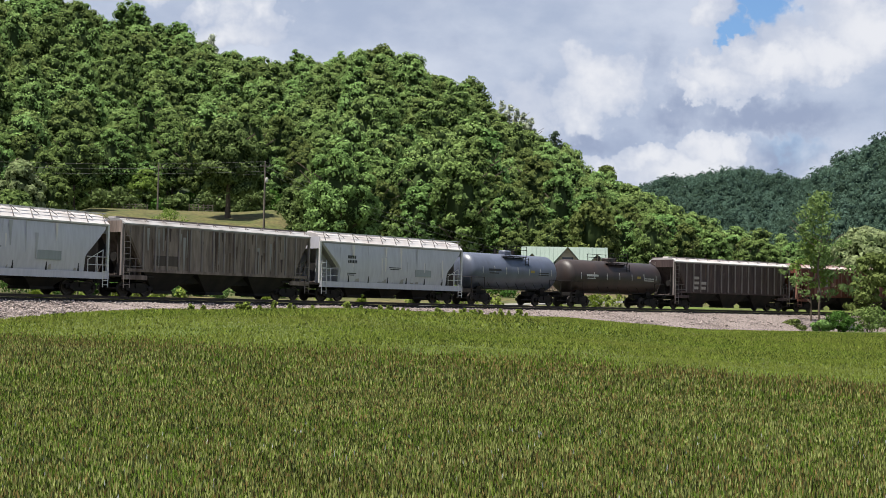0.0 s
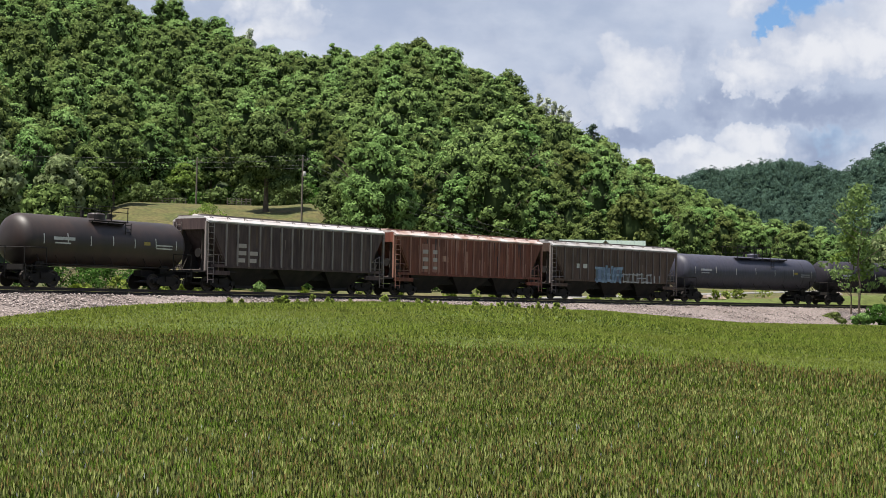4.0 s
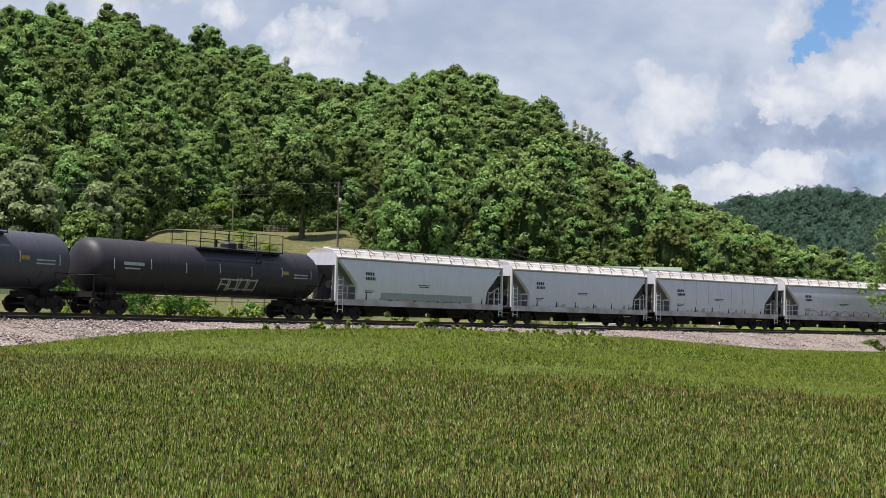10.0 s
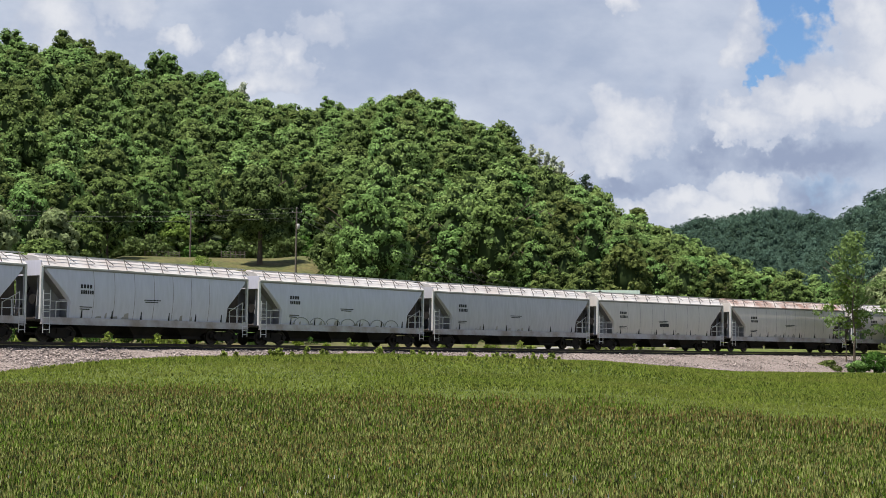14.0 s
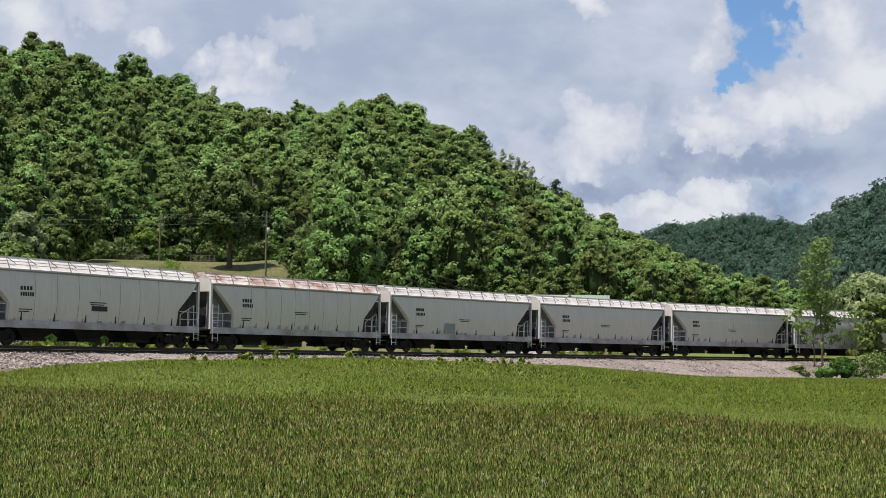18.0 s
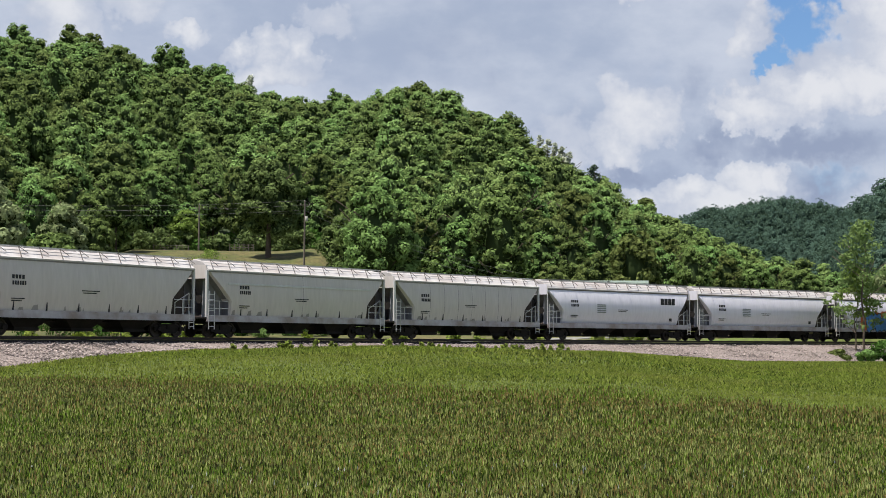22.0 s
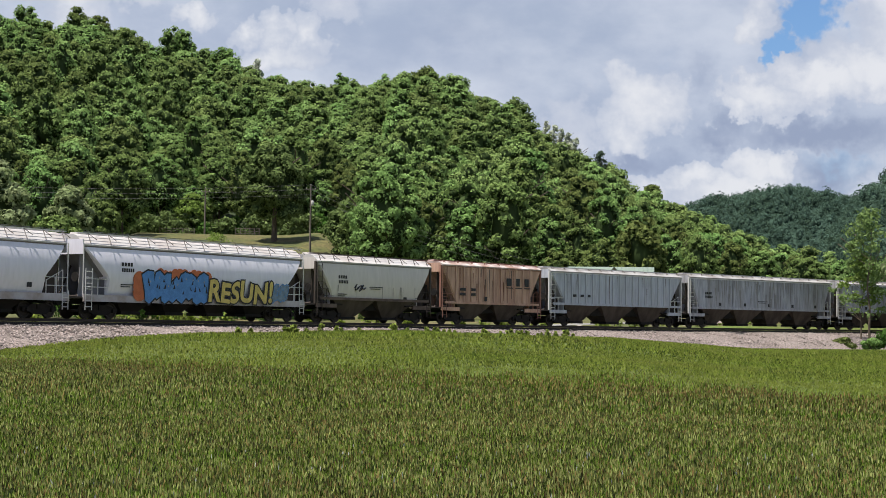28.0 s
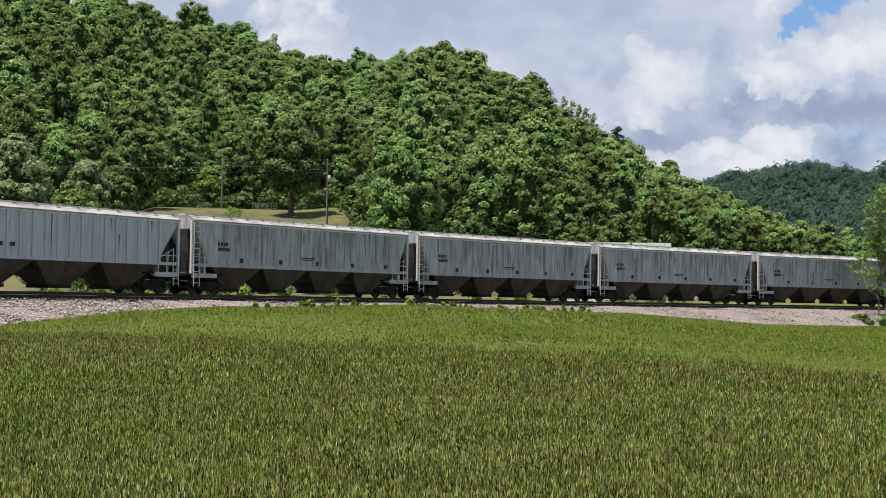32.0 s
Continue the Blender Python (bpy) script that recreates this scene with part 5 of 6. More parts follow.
# ---- woods ----
def tree_template(seed, tall, wide, lobes, cards, size, low=0.10, taper=0.3):
    """Leafy twigs, one small bent face each, on a heap of open lobes. Returns verts, triangles, material index."""
    rng = np.random.default_rng(seed)
    V, F, K, n = [], [], [], 0
    for i in range(lobes):
        t = ((i + 0.5) / lobes) ** 0.85
        reach = wide / 2 * min(1.0, 0.8 + 0.7 * t) * (1 - t ** 2.6) ** 0.5 * (1 - taper * t)
        a = rng.uniform(0, 2 * math.pi) + i * 2.4
        q = reach * (rng.uniform(0.62, 1.12) if i % 5 else rng.uniform(0.0, 0.5))
        cx, cy, cz = q * math.cos(a), q * math.sin(a), (low + (1 - low) * t * 0.90) * tall
        big = (26.0 / max(lobes, 14)) ** 0.4
        k = rng.uniform(0.7, 1.35)
        rx, rz = wide * 0.145 * k * big, wide * 0.085 * k * big
        m = int(cards * rng.uniform(0.75, 1.25))
        u = rng.normal(size=(m, 3))
        u[:, 2] = u[:, 2] * 0.8 + 0.25
        u /= np.linalg.norm(u, axis=1)[:, None]
        p = u * np.array([rx, rx, rz]) * rng.uniform(0.72, 1.15, (m, 1)) + (cx, cy, cz)
        nrm = u + rng.normal(0, 0.45, (m, 3))
        nrm /= np.linalg.norm(nrm, axis=1)[:, None]
        tt = np.cross(nrm, rng.normal(size=(m, 3)))
        tt /= np.linalg.norm(tt, axis=1)[:, None]
        b = np.cross(nrm, tt)
        s = size * rng.uniform(0.55, 1.35, (m, 1)) * 0.62
        V.append(np.stack([p - tt * s, p + tt * s * 0.6 - b * s * 0.75, p + tt * s * 0.6 + b * s * 0.75], 1).reshape(-1, 3))
        F.append(np.arange(m * 3).reshape(-1, 3) + n)
        K.append(np.zeros(m))
        n += m * 3
    return np.concatenate(V), np.concatenate(F), np.concatenate(K)


def crown_template(seed, tall, wide, cards, size, low=0.08, taper=0.25, lump=1.0, core=0.80):
    """A dense crown: rounded boughs heaped on an egg-shaped body, each covered with leaf sprays. Returns verts, triangles, material index."""
    rng = np.random.default_rng(seed)
    half = (1 - low) * tall / 2
    lobes = int(np.clip(cards / 48, 11, 64))
    shape = np.array([wide / 2, wide / 2, half])

    def narrow(p):
        t = np.clip((p[:, 2] / half + 1) / 2, 0, 1)
        p[:, :2] *= (1.08 - taper * 1.25 * t ** 1.3)[:, None]
        p[:, 2] += low * tall + half
        return p

    # boughs spread evenly over the body, the lowest left out
    k = np.arange(lobes) + 0.5
    cz = 1 - 1.9 * k / lobes
    a = k * 2.39996 + rng.normal(0, 0.3, lobes)
    d = np.stack([np.sqrt(1 - cz ** 2) * np.cos(a), np.sqrt(1 - cz ** 2) * np.sin(a), cz], 1) + rng.normal(0, 0.12 * lump, (lobes, 3))
    d /= np.linalg.norm(d, axis=1)[:, None]
    grow = rng.uniform(1 - 0.28 * lump, 1 + 0.25 * lump, lobes)
    rad = wide * 0.98 / math.sqrt(lobes) * grow
    mid = narrow(d * shape * (0.74 + 0.11 * rng.uniform(-1, 1, (lobes, 1)) * lump))
    own = rng.choice(lobes, int(cards * 1.7), p=rad ** 2 / np.sum(rad ** 2))
    u = rng.normal(size=(len(own), 3)) + 0.85 * d[own] + np.array([0, 0, 0.35])
    u /= np.linalg.norm(u, axis=1)[:, None]
    squash = np.array([1.0, 1.0, 0.82])
    p = mid[own] + u * rad[own, None] * squash * rng.uniform(0.70, 1.14, (len(own), 1))
    # sprays buried in a neighbouring bough are left out
    gap = np.stack([np.linalg.norm((p - mid[q]) / squash, axis=1) / rad[q] for q in range(lobes)], 1)
    gap[np.arange(len(own)), own] = 9
    keep = np.argsort(gap.min(1) < 0.72, kind="stable")[:cards]
    u, p = u[keep], p[keep]
    m = len(u)
    nrm = u + np.array([0, 0, 0.1]) + rng.normal(0, 0.42, (m, 3))
    nrm /= np.linalg.norm(nrm, axis=1)[:, None]
    tt = np.cross(nrm, rng.normal(size=(m, 3)))
    tt /= np.linalg.norm(tt, axis=1)[:, None] + 1e-6
    b = np.cross(nrm, tt)
    s = size * rng.uniform(0.55, 1.4, (m, 1))
    V = [np.stack([p - tt * s * 0.6, p + tt * s * rng.uniform(0.3, 0.6, (m, 1)) - b * s * 0.46, p + tt * s * rng.uniform(0.1, 0.6, (m, 1)) + b * s * 0.46], 1).reshape(-1, 3)]
    F, K, n = [np.arange(m * 3).reshape(-1, 3)], [np.zeros(m)], m * 3
    # dark bodies inside each bough and the crown; their colour carries the inner shade
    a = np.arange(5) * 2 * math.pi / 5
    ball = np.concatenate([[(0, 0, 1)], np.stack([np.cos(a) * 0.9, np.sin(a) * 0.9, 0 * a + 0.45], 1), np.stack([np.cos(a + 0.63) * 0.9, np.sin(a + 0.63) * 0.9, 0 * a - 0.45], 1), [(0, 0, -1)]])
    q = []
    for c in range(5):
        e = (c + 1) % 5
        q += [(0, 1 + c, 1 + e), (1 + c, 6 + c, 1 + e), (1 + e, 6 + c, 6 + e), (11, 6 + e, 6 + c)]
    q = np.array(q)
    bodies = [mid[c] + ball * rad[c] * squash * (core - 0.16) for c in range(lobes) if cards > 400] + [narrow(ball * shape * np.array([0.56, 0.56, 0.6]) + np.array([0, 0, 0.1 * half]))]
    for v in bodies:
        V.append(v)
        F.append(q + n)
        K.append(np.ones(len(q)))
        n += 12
    return np.concatenate(V), np.concatenate(F), np.concatenate(K)


def trunk_shape(seed, tall, r):
    rng = random.Random(seed)
    s = Shape()
    rows = []
    for k in range(7):
        h = k / 6 * tall * 0.8
        rr = r * (1.25 if k == 0 else 1 - 0.13 * k)
        ox, oy = rng.uniform(-0.15, 0.15) * k / 3, rng.uniform(-0.15, 0.15) * k / 3
        rows.append([(ox + rr * math.cos(a), oy + rr * math.sin(a), h - 0.4 * (k == 0)) for a in [2 * math.pi * j / 8 for j in range(8)]])
    s.rings(rows)
    for k in range(7):
        h = tall * rng.uniform(0.28, 0.7)
        a = k * 2.4
        ln = tall * rng.uniform(0.14, 0.24)
        p = Vector((0, 0, h))
        q = p + Vector((math.cos(a) * ln, math.sin(a) * ln, ln * 0.7))
        s.bar(p, q, r * 0.28, 5)
    return s


KINDS_OF_TREE = []
for seed, (tall, wide, slim) in enumerate([(17, 9.6, 0.12), (20, 8.8, 0.30), (15, 9.4, 0.05), (22, 8.6, 0.35), (18, 10.4, 0.18), (13, 7.6, 0.2)]):
    v, f, kk = crown_template(seed + 10, tall, wide, 3000, 0.45, taper=slim)
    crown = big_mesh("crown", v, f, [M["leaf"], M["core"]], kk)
    KINDS_OF_TREE.append((trunk_shape(seed, tall, 0.28).data("trunk", M["bark"], True), crown, tall))


def add_tree(x, y, k, scale=1.0, label="tall leafy green broadleaf tree on the wooded hillside", group="woodland trees"):
    trunk, crown, _ = KINDS_OF_TREE[k]
    t = thing("broadleaf_tree", label, "tree", group, at=(x, y, ground_at(x, y)), turn=random.uniform(0, 360))
    t.scale = (scale * random.uniform(0.9, 1.1),) * 2 + (scale,)
    part("trunk", trunk, None, t)
    part("crown", crown, None, t)
    return t


def polar(az, r):
    a = radians(az)
    return r * math.sin(a), r * math.cos(a)


def room_for_tree(az, r):
    """How tall a tree may be and stay under the hill's outline."""
    x, y = polar(az, r)
    return max(5.0, EYE + r * math.tan(radians(float(np.interp(az, CREST_AZ, CREST_EL)) + 0.22)) - ground_at(x, y))


def build_woods():
    rng = random.Random(5)
    front = []
    for row in range(6):
        az = -21.0 + row * 0.3
        while az < 19.0:
            clearing = -14.1 < az < -5.4
            base = 312 if clearing else np.interp(az, [-21, -16, -5, 2, 6, 12, 19], [250, 260, 235, 240, 235, 245, 260])
            r = base + row * 9 + rng.uniform(-4, 4)
            front.append((az + rng.uniform(-0.25, 0.25), r))
            az += math.degrees(7.0 / r) * rng.uniform(0.75, 1.3)
    rng.shuffle(front)
    front.sort(key=lambda q: q[1] - (60 if -14.1 < q[0] < -5.4 else 0))
    for az, r in front[:290]:
        x, y = polar(az, r)
        k = rng.randrange(6)
        size = rng.uniform(1.0, 1.2) if rng.random() < 0.22 else rng.uniform(0.65, 1.0)
        add_tree(x, y, k, min(size, 0.85 * room_for_tree(az, r) / KINDS_OF_TREE[k][2]))
    return front[290:]


REST = build_woods()


def stuff_wood(name, places, templates, mats, label, seed):
    rng = np.random.default_rng(seed)
    V, F, K, T, n = [], [], [], [], 0
    for x, y, z, s, room in places:
        v, f, k = templates[rng.integers(len(templates))]
        s = min(s, room / v[:, 2].max())
        a = rng.uniform(0, 6.28)
        c, sn = math.cos(a), math.sin(a)
        sx, s = s ** 0.7 * rng.uniform(0.8, 1.12), s * rng.uniform(0.9, 1.0)
        w = np.stack([(v[:, 0] * c - v[:, 1] * sn) * sx + x, (v[:, 0] * sn + v[:, 1] * c) * sx + y, v[:, 2] * s + z], 1)
        V.append(w)
        F.append(f + n)
        K.append(k)
        T.append(np.full(len(f), rng.uniform(0, 1)))
        n += len(v)
    ob = new(name, big_mesh(name, np.concatenate(V), np.concatenate(F), mats, np.concatenate(K), np.concatenate(T)))
    tagged(ob, label, "woods", kind="stuff")


def hill_woods():
    rng = np.random.default_rng(9)
    P = [(*polar(az, r), 1.0, room_for_tree(az, r)) for az, r in REST]
    r = 270.0
    while r < 580:
        az = -23.0
        while az < 20:
            rc = np.interp(az, CREST_AZ, CREST_R)
            clearing = -14.1 < az < -5.4
            r_in = 366 if clearing else np.interp(az, [-21, -16, -5, 2, 6, 12, 19], [250, 260, 235, 240, 235, 245, 260]) + 54
            if r_in < r < rc + 25:
                rr = r + rng.uniform(-4, 4)
                P.append((*polar(az + rng.uniform(-0.3, 0.3), rr), rng.uniform(0.6, 1.2), room_for_tree(az, rr) * rng.uniform(0.82, 1.08)))
            az += math.degrees(8.6 / r) * rng.uniform(0.75, 1.3)
        r += 8.8
    P = np.array(P)
    z = ground_height(P[:, 0], P[:, 1])
    temps = [crown_template(40 + k, t, w, 1250, 0.62, taper=p) for k, (t, w, p) in enumerate([(16, 9.4, 0.12), (19, 8.8, 0.3), (14, 9.8, 0.05), (21, 8.6, 0.38), (15, 9.0, 0.2), (17, 10.2, 0.12)])]
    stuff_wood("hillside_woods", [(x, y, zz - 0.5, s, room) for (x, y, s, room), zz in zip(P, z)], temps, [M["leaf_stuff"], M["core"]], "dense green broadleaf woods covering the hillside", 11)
    return len(P)


hill_woods()


def far_woods():
    rng = np.random.default_rng(21)
    P = []
    for rr, depth, a0, a1, step in ((SIDE_R, 300, 11.0, 20.0, 8.0), (FAR_R, 330, 6.0, 16.5, 9.0)):
        r = rr - depth
        while r < rr + 30:
            az = a0
            while az < a1:
                P.append((*polar(az + rng.uniform(-0.2, 0.2), r + rng.uniform(-6, 6)), rng.uniform(0.75, 1.15), 99.0))
                az += math.degrees(step / r) * rng.uniform(0.8, 1.2)
            r += step
    P = np.array(P)
    z = ground_height(P[:, 0], P[:, 1])
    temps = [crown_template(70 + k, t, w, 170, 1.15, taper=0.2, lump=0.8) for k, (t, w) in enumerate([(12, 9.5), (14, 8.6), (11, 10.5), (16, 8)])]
    stuff_wood("far_mountain_woods", [(x, y, zz - 2, s, room) for (x, y, s, room), zz in zip(P, z)], temps, [M["leaf_far_hazed"], M["core_far_hazed"]], "distant dark green wooded mountains", 22)


far_woods()


# ---- grass ----
def build_grass():
    rng = np.random.default_rng(2)
    for name, label, zones in (
            ("tall_grass", "tall ripe meadow grass with reddish seed heads", [(4.0, 10.8, 60, 0.010, 0.18), (10.8, 16, 1750, 0.013, 0.14), (16.001, 26, 900, 0.018, 0.16), (26, 60, 330, 0.027, 0.20)]),
            ("meadow_grass", "shorter bright green meadow grass", [(29, 46, 330, 0.026, 0.075), (46, 70, 110, 0.05, 0.10), (70, 128, 38, 0.085, 0.14)])):
        tall = name == "tall_grass"
        V, F, K, n = [], [], [], 0
        for r0, r1, dens, w, h in zones:
            a0, a1 = radians(-23), radians(20)
            cnt = int((a1 - a0) / 2 * (r1 * r1 - r0 * r0) * dens)
            r = np.sqrt(rng.uniform(r0 * r0, r1 * r1, cnt))
            a = rng.uniform(a0, a1, cnt)
            x, y = r * np.sin(a), r * np.cos(a)
            d, _ = from_track(x, y)
            z = ground_height(x, y)
            bank = np.interp(d, [3.6, 6.5, 11.0], [RAIL - 0.72, RAIL - 1.25, RAIL - 3.2])
            tuft = np.sin(x * 1.1 + 2 * np.sin(y * 0.7)) * np.sin(y * 0.9 + 1.5 * np.sin(x * 0.5 + 1))
            edge = field_edge(np.degrees(a)) + 1.8 * tuft + 1.6 * np.sin(x * 0.37 + 1.3 * np.sin(y * 0.21))
            fade = smooth(-4.5, 3.5, edge - r) if tall else smooth(-4.5, 3.5, r - edge)
            ok = (d > 4.2) & (z > bank + 0.05) & (rng.uniform(size=cnt) < fade)
            x, y, z, r, tuft, edge = x[ok], y[ok], z[ok], r[ok], tuft[ok], edge[ok]
            m = len(x)
            # broad patches of greener and of riper growth
            ripe = 0.5 + 0.5 * np.sin(x * 0.33 + 1.8 * np.sin(y * 0.16 + 0.6)) * np.sin(y * 0.24 - 1.2 * np.sin(x * 0.21 + 2))
            hh = h * rng.uniform(0.5, 1.3, m) * (1 + 0.16 * tuft)
            t = rng.uniform(-0.9, 0.9, m)
            ww = w * rng.uniform(0.6, 1.3, m) / 2
            lean = rng.normal(0, 0.24 if tall else 0.4, (m, 2)) * hh[:, None] + 0.10 * hh[:, None] * np.stack([np.sin(x * 2.3 + 1.7 * np.sin(y * 1.9)), np.cos(y * 2.1 - 1.3 * np.sin(x * 1.6))], 1)
            base = np.stack([x, y, z - 0.03], 1)
            side = np.stack([np.cos(t) * ww, np.sin(t) * ww, 0 * t], 1)
            tip = base + np.stack([lean[:, 0], lean[:, 1], hh], 1)
            V.append(np.stack([base - side * 1.15, base + side * 1.15, tip], 1).reshape(-1, 3))
            F.append(np.arange(m * 3).reshape(-1, 3) + n)
            odd = rng.uniform(size=m)
            K.append(np.where(odd < 0.05 + 0.12 * ripe, 4, 0) if tall else np.where(odd < 0.04 + 0.14 * ripe, 1, np.where(odd > 1.0 - 0.34 * (1 - ripe), 4, 0)))
            n += 3 * m
            if tall:
                pick = rng.uniform(size=m) < 0.22 + 0.12 * ripe
                tp, sd, q = tip[pick], side[pick], int(pick.sum())
                hs = rng.uniform(0.025, 0.06, (q, 1)) * (1.0 if r0 < 20 else 1.4)
                sdn = sd / np.linalg.norm(sd, axis=1)[:, None] * max(0.0065, w * 0.45)
                up = np.concatenate([rng.normal(0.0, 0.14, (q, 2)), np.ones((q, 1))], 1) * hs
                V.append(np.stack([tp - up * 0.5, tp + sdn + up * 0.1, tp + up * 0.9, tp - sdn + up * 0.2], 1).reshape(-1, 3))
                k = np.arange(q)[:, None] * 4 + n
                F.append(np.stack([k + np.array([[0, 1, 2]]), k + np.array([[0, 2, 3]])], 1).reshape(-1, 3))
                rim = smooth(9, 2, edge[pick] - r[pick])
                kind = 1 + (rng.uniform(size=q) < 0.14 + 0.22 * ripe[pick] + 0.34 * rim)
                K.append(np.repeat(np.where((rng.uniform(size=q) < 0.008) & (r[pick] < 18), 3, kind), 2))
                n += 4 * q
        ob = new(name, big_mesh(name, np.concatenate(V), np.concatenate(F), [M["grass_near" if tall else "grass_far"], M["seed"], M["seed_red"], M["flower"], M["straw" if tall else "grass_deep"]], np.concatenate(K)))
        tagged(ob, label, "grass", kind="stuff")


build_grass()


# ---- things behind the line ----
def utility_pole(az, r, tall, label):
    x, y = polar(az, r)
    z = ground_at(x, y)
    p = thing("utility_pole", label, "utility pole", "utility poles on the slope", at=(x, y, z - 0.3))
    part("pole", Shape().turned([(0, 0.19), (tall * 0.5, 0.16), (tall, 0.12)], "Z", 10), M["pole"], p, smooth=True)
    part("crossarm", Shape().box(-0.9, 0.9, -0.06, 0.06, tall - 0.75, tall - 0.62), M["pole"], p)
    for dx in (-0.8, 0.0, 0.8):
        zz = tall - 0.62 if dx else tall
        part("insulator", Shape().turned([(0, 0.05), (0.08, 0.07), (0.16, 0.05), (0.2, 0.03)], "Z", 8, (dx, 0, zz)), M["mark_light"], p)
    return (x, y, z - 0.3 + tall)


POLE_L = utility_pole(-11.09, 298.0, 9.6, "weathered wooden utility pole on the pasture slope")
POLE_R = utility_pole(-7.03, 258.0, 12.2, "tall wooden utility pole with a transformer can")
_x, _y, _z = POLE_R
_t = thing("transformer", "grey transformer can on a utility pole", "transformer", at=(_x + 0.35, _y - 0.2, _z - 3.6))
part("can", Shape().turned([(0, 0.22), (0.05, 0.26), (0.8, 0.26), (0.9, 0.18)], "Z", 12), M["mark_light"], _t, smooth=True)


def wire(a, b, sag, n=16):
    """One sagging strand, a square tube."""
    side = Vector((b[0] - a[0], b[1] - a[1], 0)).normalized().cross(Vector((0, 0, 1))) * 0.016
    up = Vector((0, 0, 0.016))
    rows = []
    for k in range(n + 1):
        p = Vector(a).lerp(Vector(b), k / n) - Vector((0, 0, sag * 4 * (k / n) * (1 - k / n)))
        rows.append([p + side, p + up, p - side, p - up])
    w = new("power_line", Shape().rings(rows).data("power_line", M["wire"]))
    tagged(w, "thin sagging power line strung between poles", "power line", "power lines")


for dz in (0.1, -0.7, -1.6):
    xl, yl = polar(-21.0, 262)
    wire((xl, yl, 24.5 + dz), (POLE_R[0], POLE_R[1], POLE_R[2] + dz), 0.8)
    xr, yr = polar(1.5, 196)
    wire((POLE_R[0], POLE_R[1], POLE_R[2] + dz), (xr, yr, 10.5 + dz), 1.2)
wire((POLE_L[0], POLE_L[1], POLE_L[2]), (POLE_R[0], POLE_R[1], POLE_R[2] - 2.2), 0.6)


def house():
    x, y = polar(4.68, 196)
    z = ground_at(x, y) - 0.2
    h = thing("house", "low house with a pale green metal roof and gabled dormers", "house", at=(x, y, z), turn=-4.7)
    w, d, wall, ridge = 5.7, 4.2, 2.6, 5.6
    M["siding"] = material("tan_siding", (0.45, 0.38, 0.29), rough=0.8, scale=1.0, fine=8, stretch=(0.2, 0.2, 6), bump=0.3)
    M["metal_roof"] = material("green_metal_roof", (0.20, 0.255, 0.215), dark=(0.16, 0.21, 0.18), rough=0.45, scale=0.5, bump=0.05)
    M["glass"] = material("window_glass", (0.02, 0.025, 0.03), rough=0.08, scale=1, bump=0, spec=0.6)
    walls = part("wall", Shape().box(-w + 0.4, w - 0.4, -d + 0.5, d - 0.5, 0, wall), M["siding"], h)
    part("gable_wall", Shape().add([(sx * (w - 0.5), yy, zz) for sx in (-1, 1) for yy, zz in ((-d + 0.5, wall), (d - 0.5, wall), (0, ridge - 0.4))], [(0, 1, 2), (3, 5, 4)]), M["siding"], h)
    for s in (-1, 1):
        slab = Shape().add([(sx, s * yy, zz + dz) for dz in (0, 0.12) for sx, yy, zz in ((-w, d, wall - 0.25), (w, d, wall - 0.25), (w, 0, ridge), (-w, 0, ridge))],
                           [(0, 1, 2, 3), (4, 7, 6, 5), (0, 4, 5, 1), (1, 5, 6, 2), (2, 6, 7, 3), (3, 7, 4, 0)])
        roof = part("roof", slab, M["metal_roof"], h)
        for k in range(20):
            xx = -w + 0.3 + k * (2 * w - 0.6) / 19
            part("standing_seam", Shape().bar((xx, s * d, wall - 0.12), (xx, 0.0, ridge + 0.13), 0.03, 4), M["metal_roof"], roof)
    for cx, ww, hh in ((-4.2, 0.85, 1.0), (0.45, 1.6, 1.9), (4.3, 0.85, 1.0)):
        base = wall + 0.5
        yf = -d + 0.9
        dm = part("dormer", Shape().add([(cx - ww, yf, base), (cx + ww, yf, base), (cx + ww, yf, base + 0.5), (cx, yf, base + 0.5 + hh), (cx - ww, yf, base + 0.5),
                                         (cx - ww, -0.4, base), (cx + ww, -0.4, base), (cx + ww, -0.4, base + 0.5), (cx, -0.4, base + 0.5 + hh), (cx - ww, -0.4, base + 0.5)],
                                        [(0, 1, 2, 3, 4), (9, 8, 7, 6, 5), (0, 4, 9, 5), (1, 6, 7, 2), (0, 5, 6, 1), (4, 3, 8, 9), (3, 2, 7, 8)]), M["siding"], h)
        for s in (-1, 1):
            part("dormer_roof", Shape().add([(cx + s * (ww + 0.25), yy, base + 0.32 + q) for q in (0.03, 0.13) for yy in (yf - 0.3, -0.4)] + [(cx, yy, base + 0.5 + hh + q) for q in (0.03, 0.13) for yy in (yf - 0.3, -0.4)],
                                            [(0, 1, 5, 4), (2, 6, 7, 3), (0, 4, 6, 2), (1, 3, 7, 5), (0, 2, 3, 1), (4, 5, 7, 6)]), M["metal_roof"], dm)
        part("window", Shape().box(cx - ww * 0.45, cx + ww * 0.45, yf - 0.03, yf + 0.02, base + 0.1, base + 0.1 + hh * 0.55), M["glass"], dm)
    for cx in (-3.6, -1.6, 2.6, 4.2):
        wd = part("window", Shape().box(cx - 0.5, cx + 0.5, -d + 0.46, -d + 0.52, 0.9, 2.1), M["glass"], walls)
        part("frame", Shape().box(cx - 0.58, cx + 0.58, -d + 0.44, -d + 0.455, 0.82, 0.9).box(cx - 0.58, cx + 0.58, -d + 0.44, -d + 0.455, 2.1, 2.18), M["mark_light"], wd)
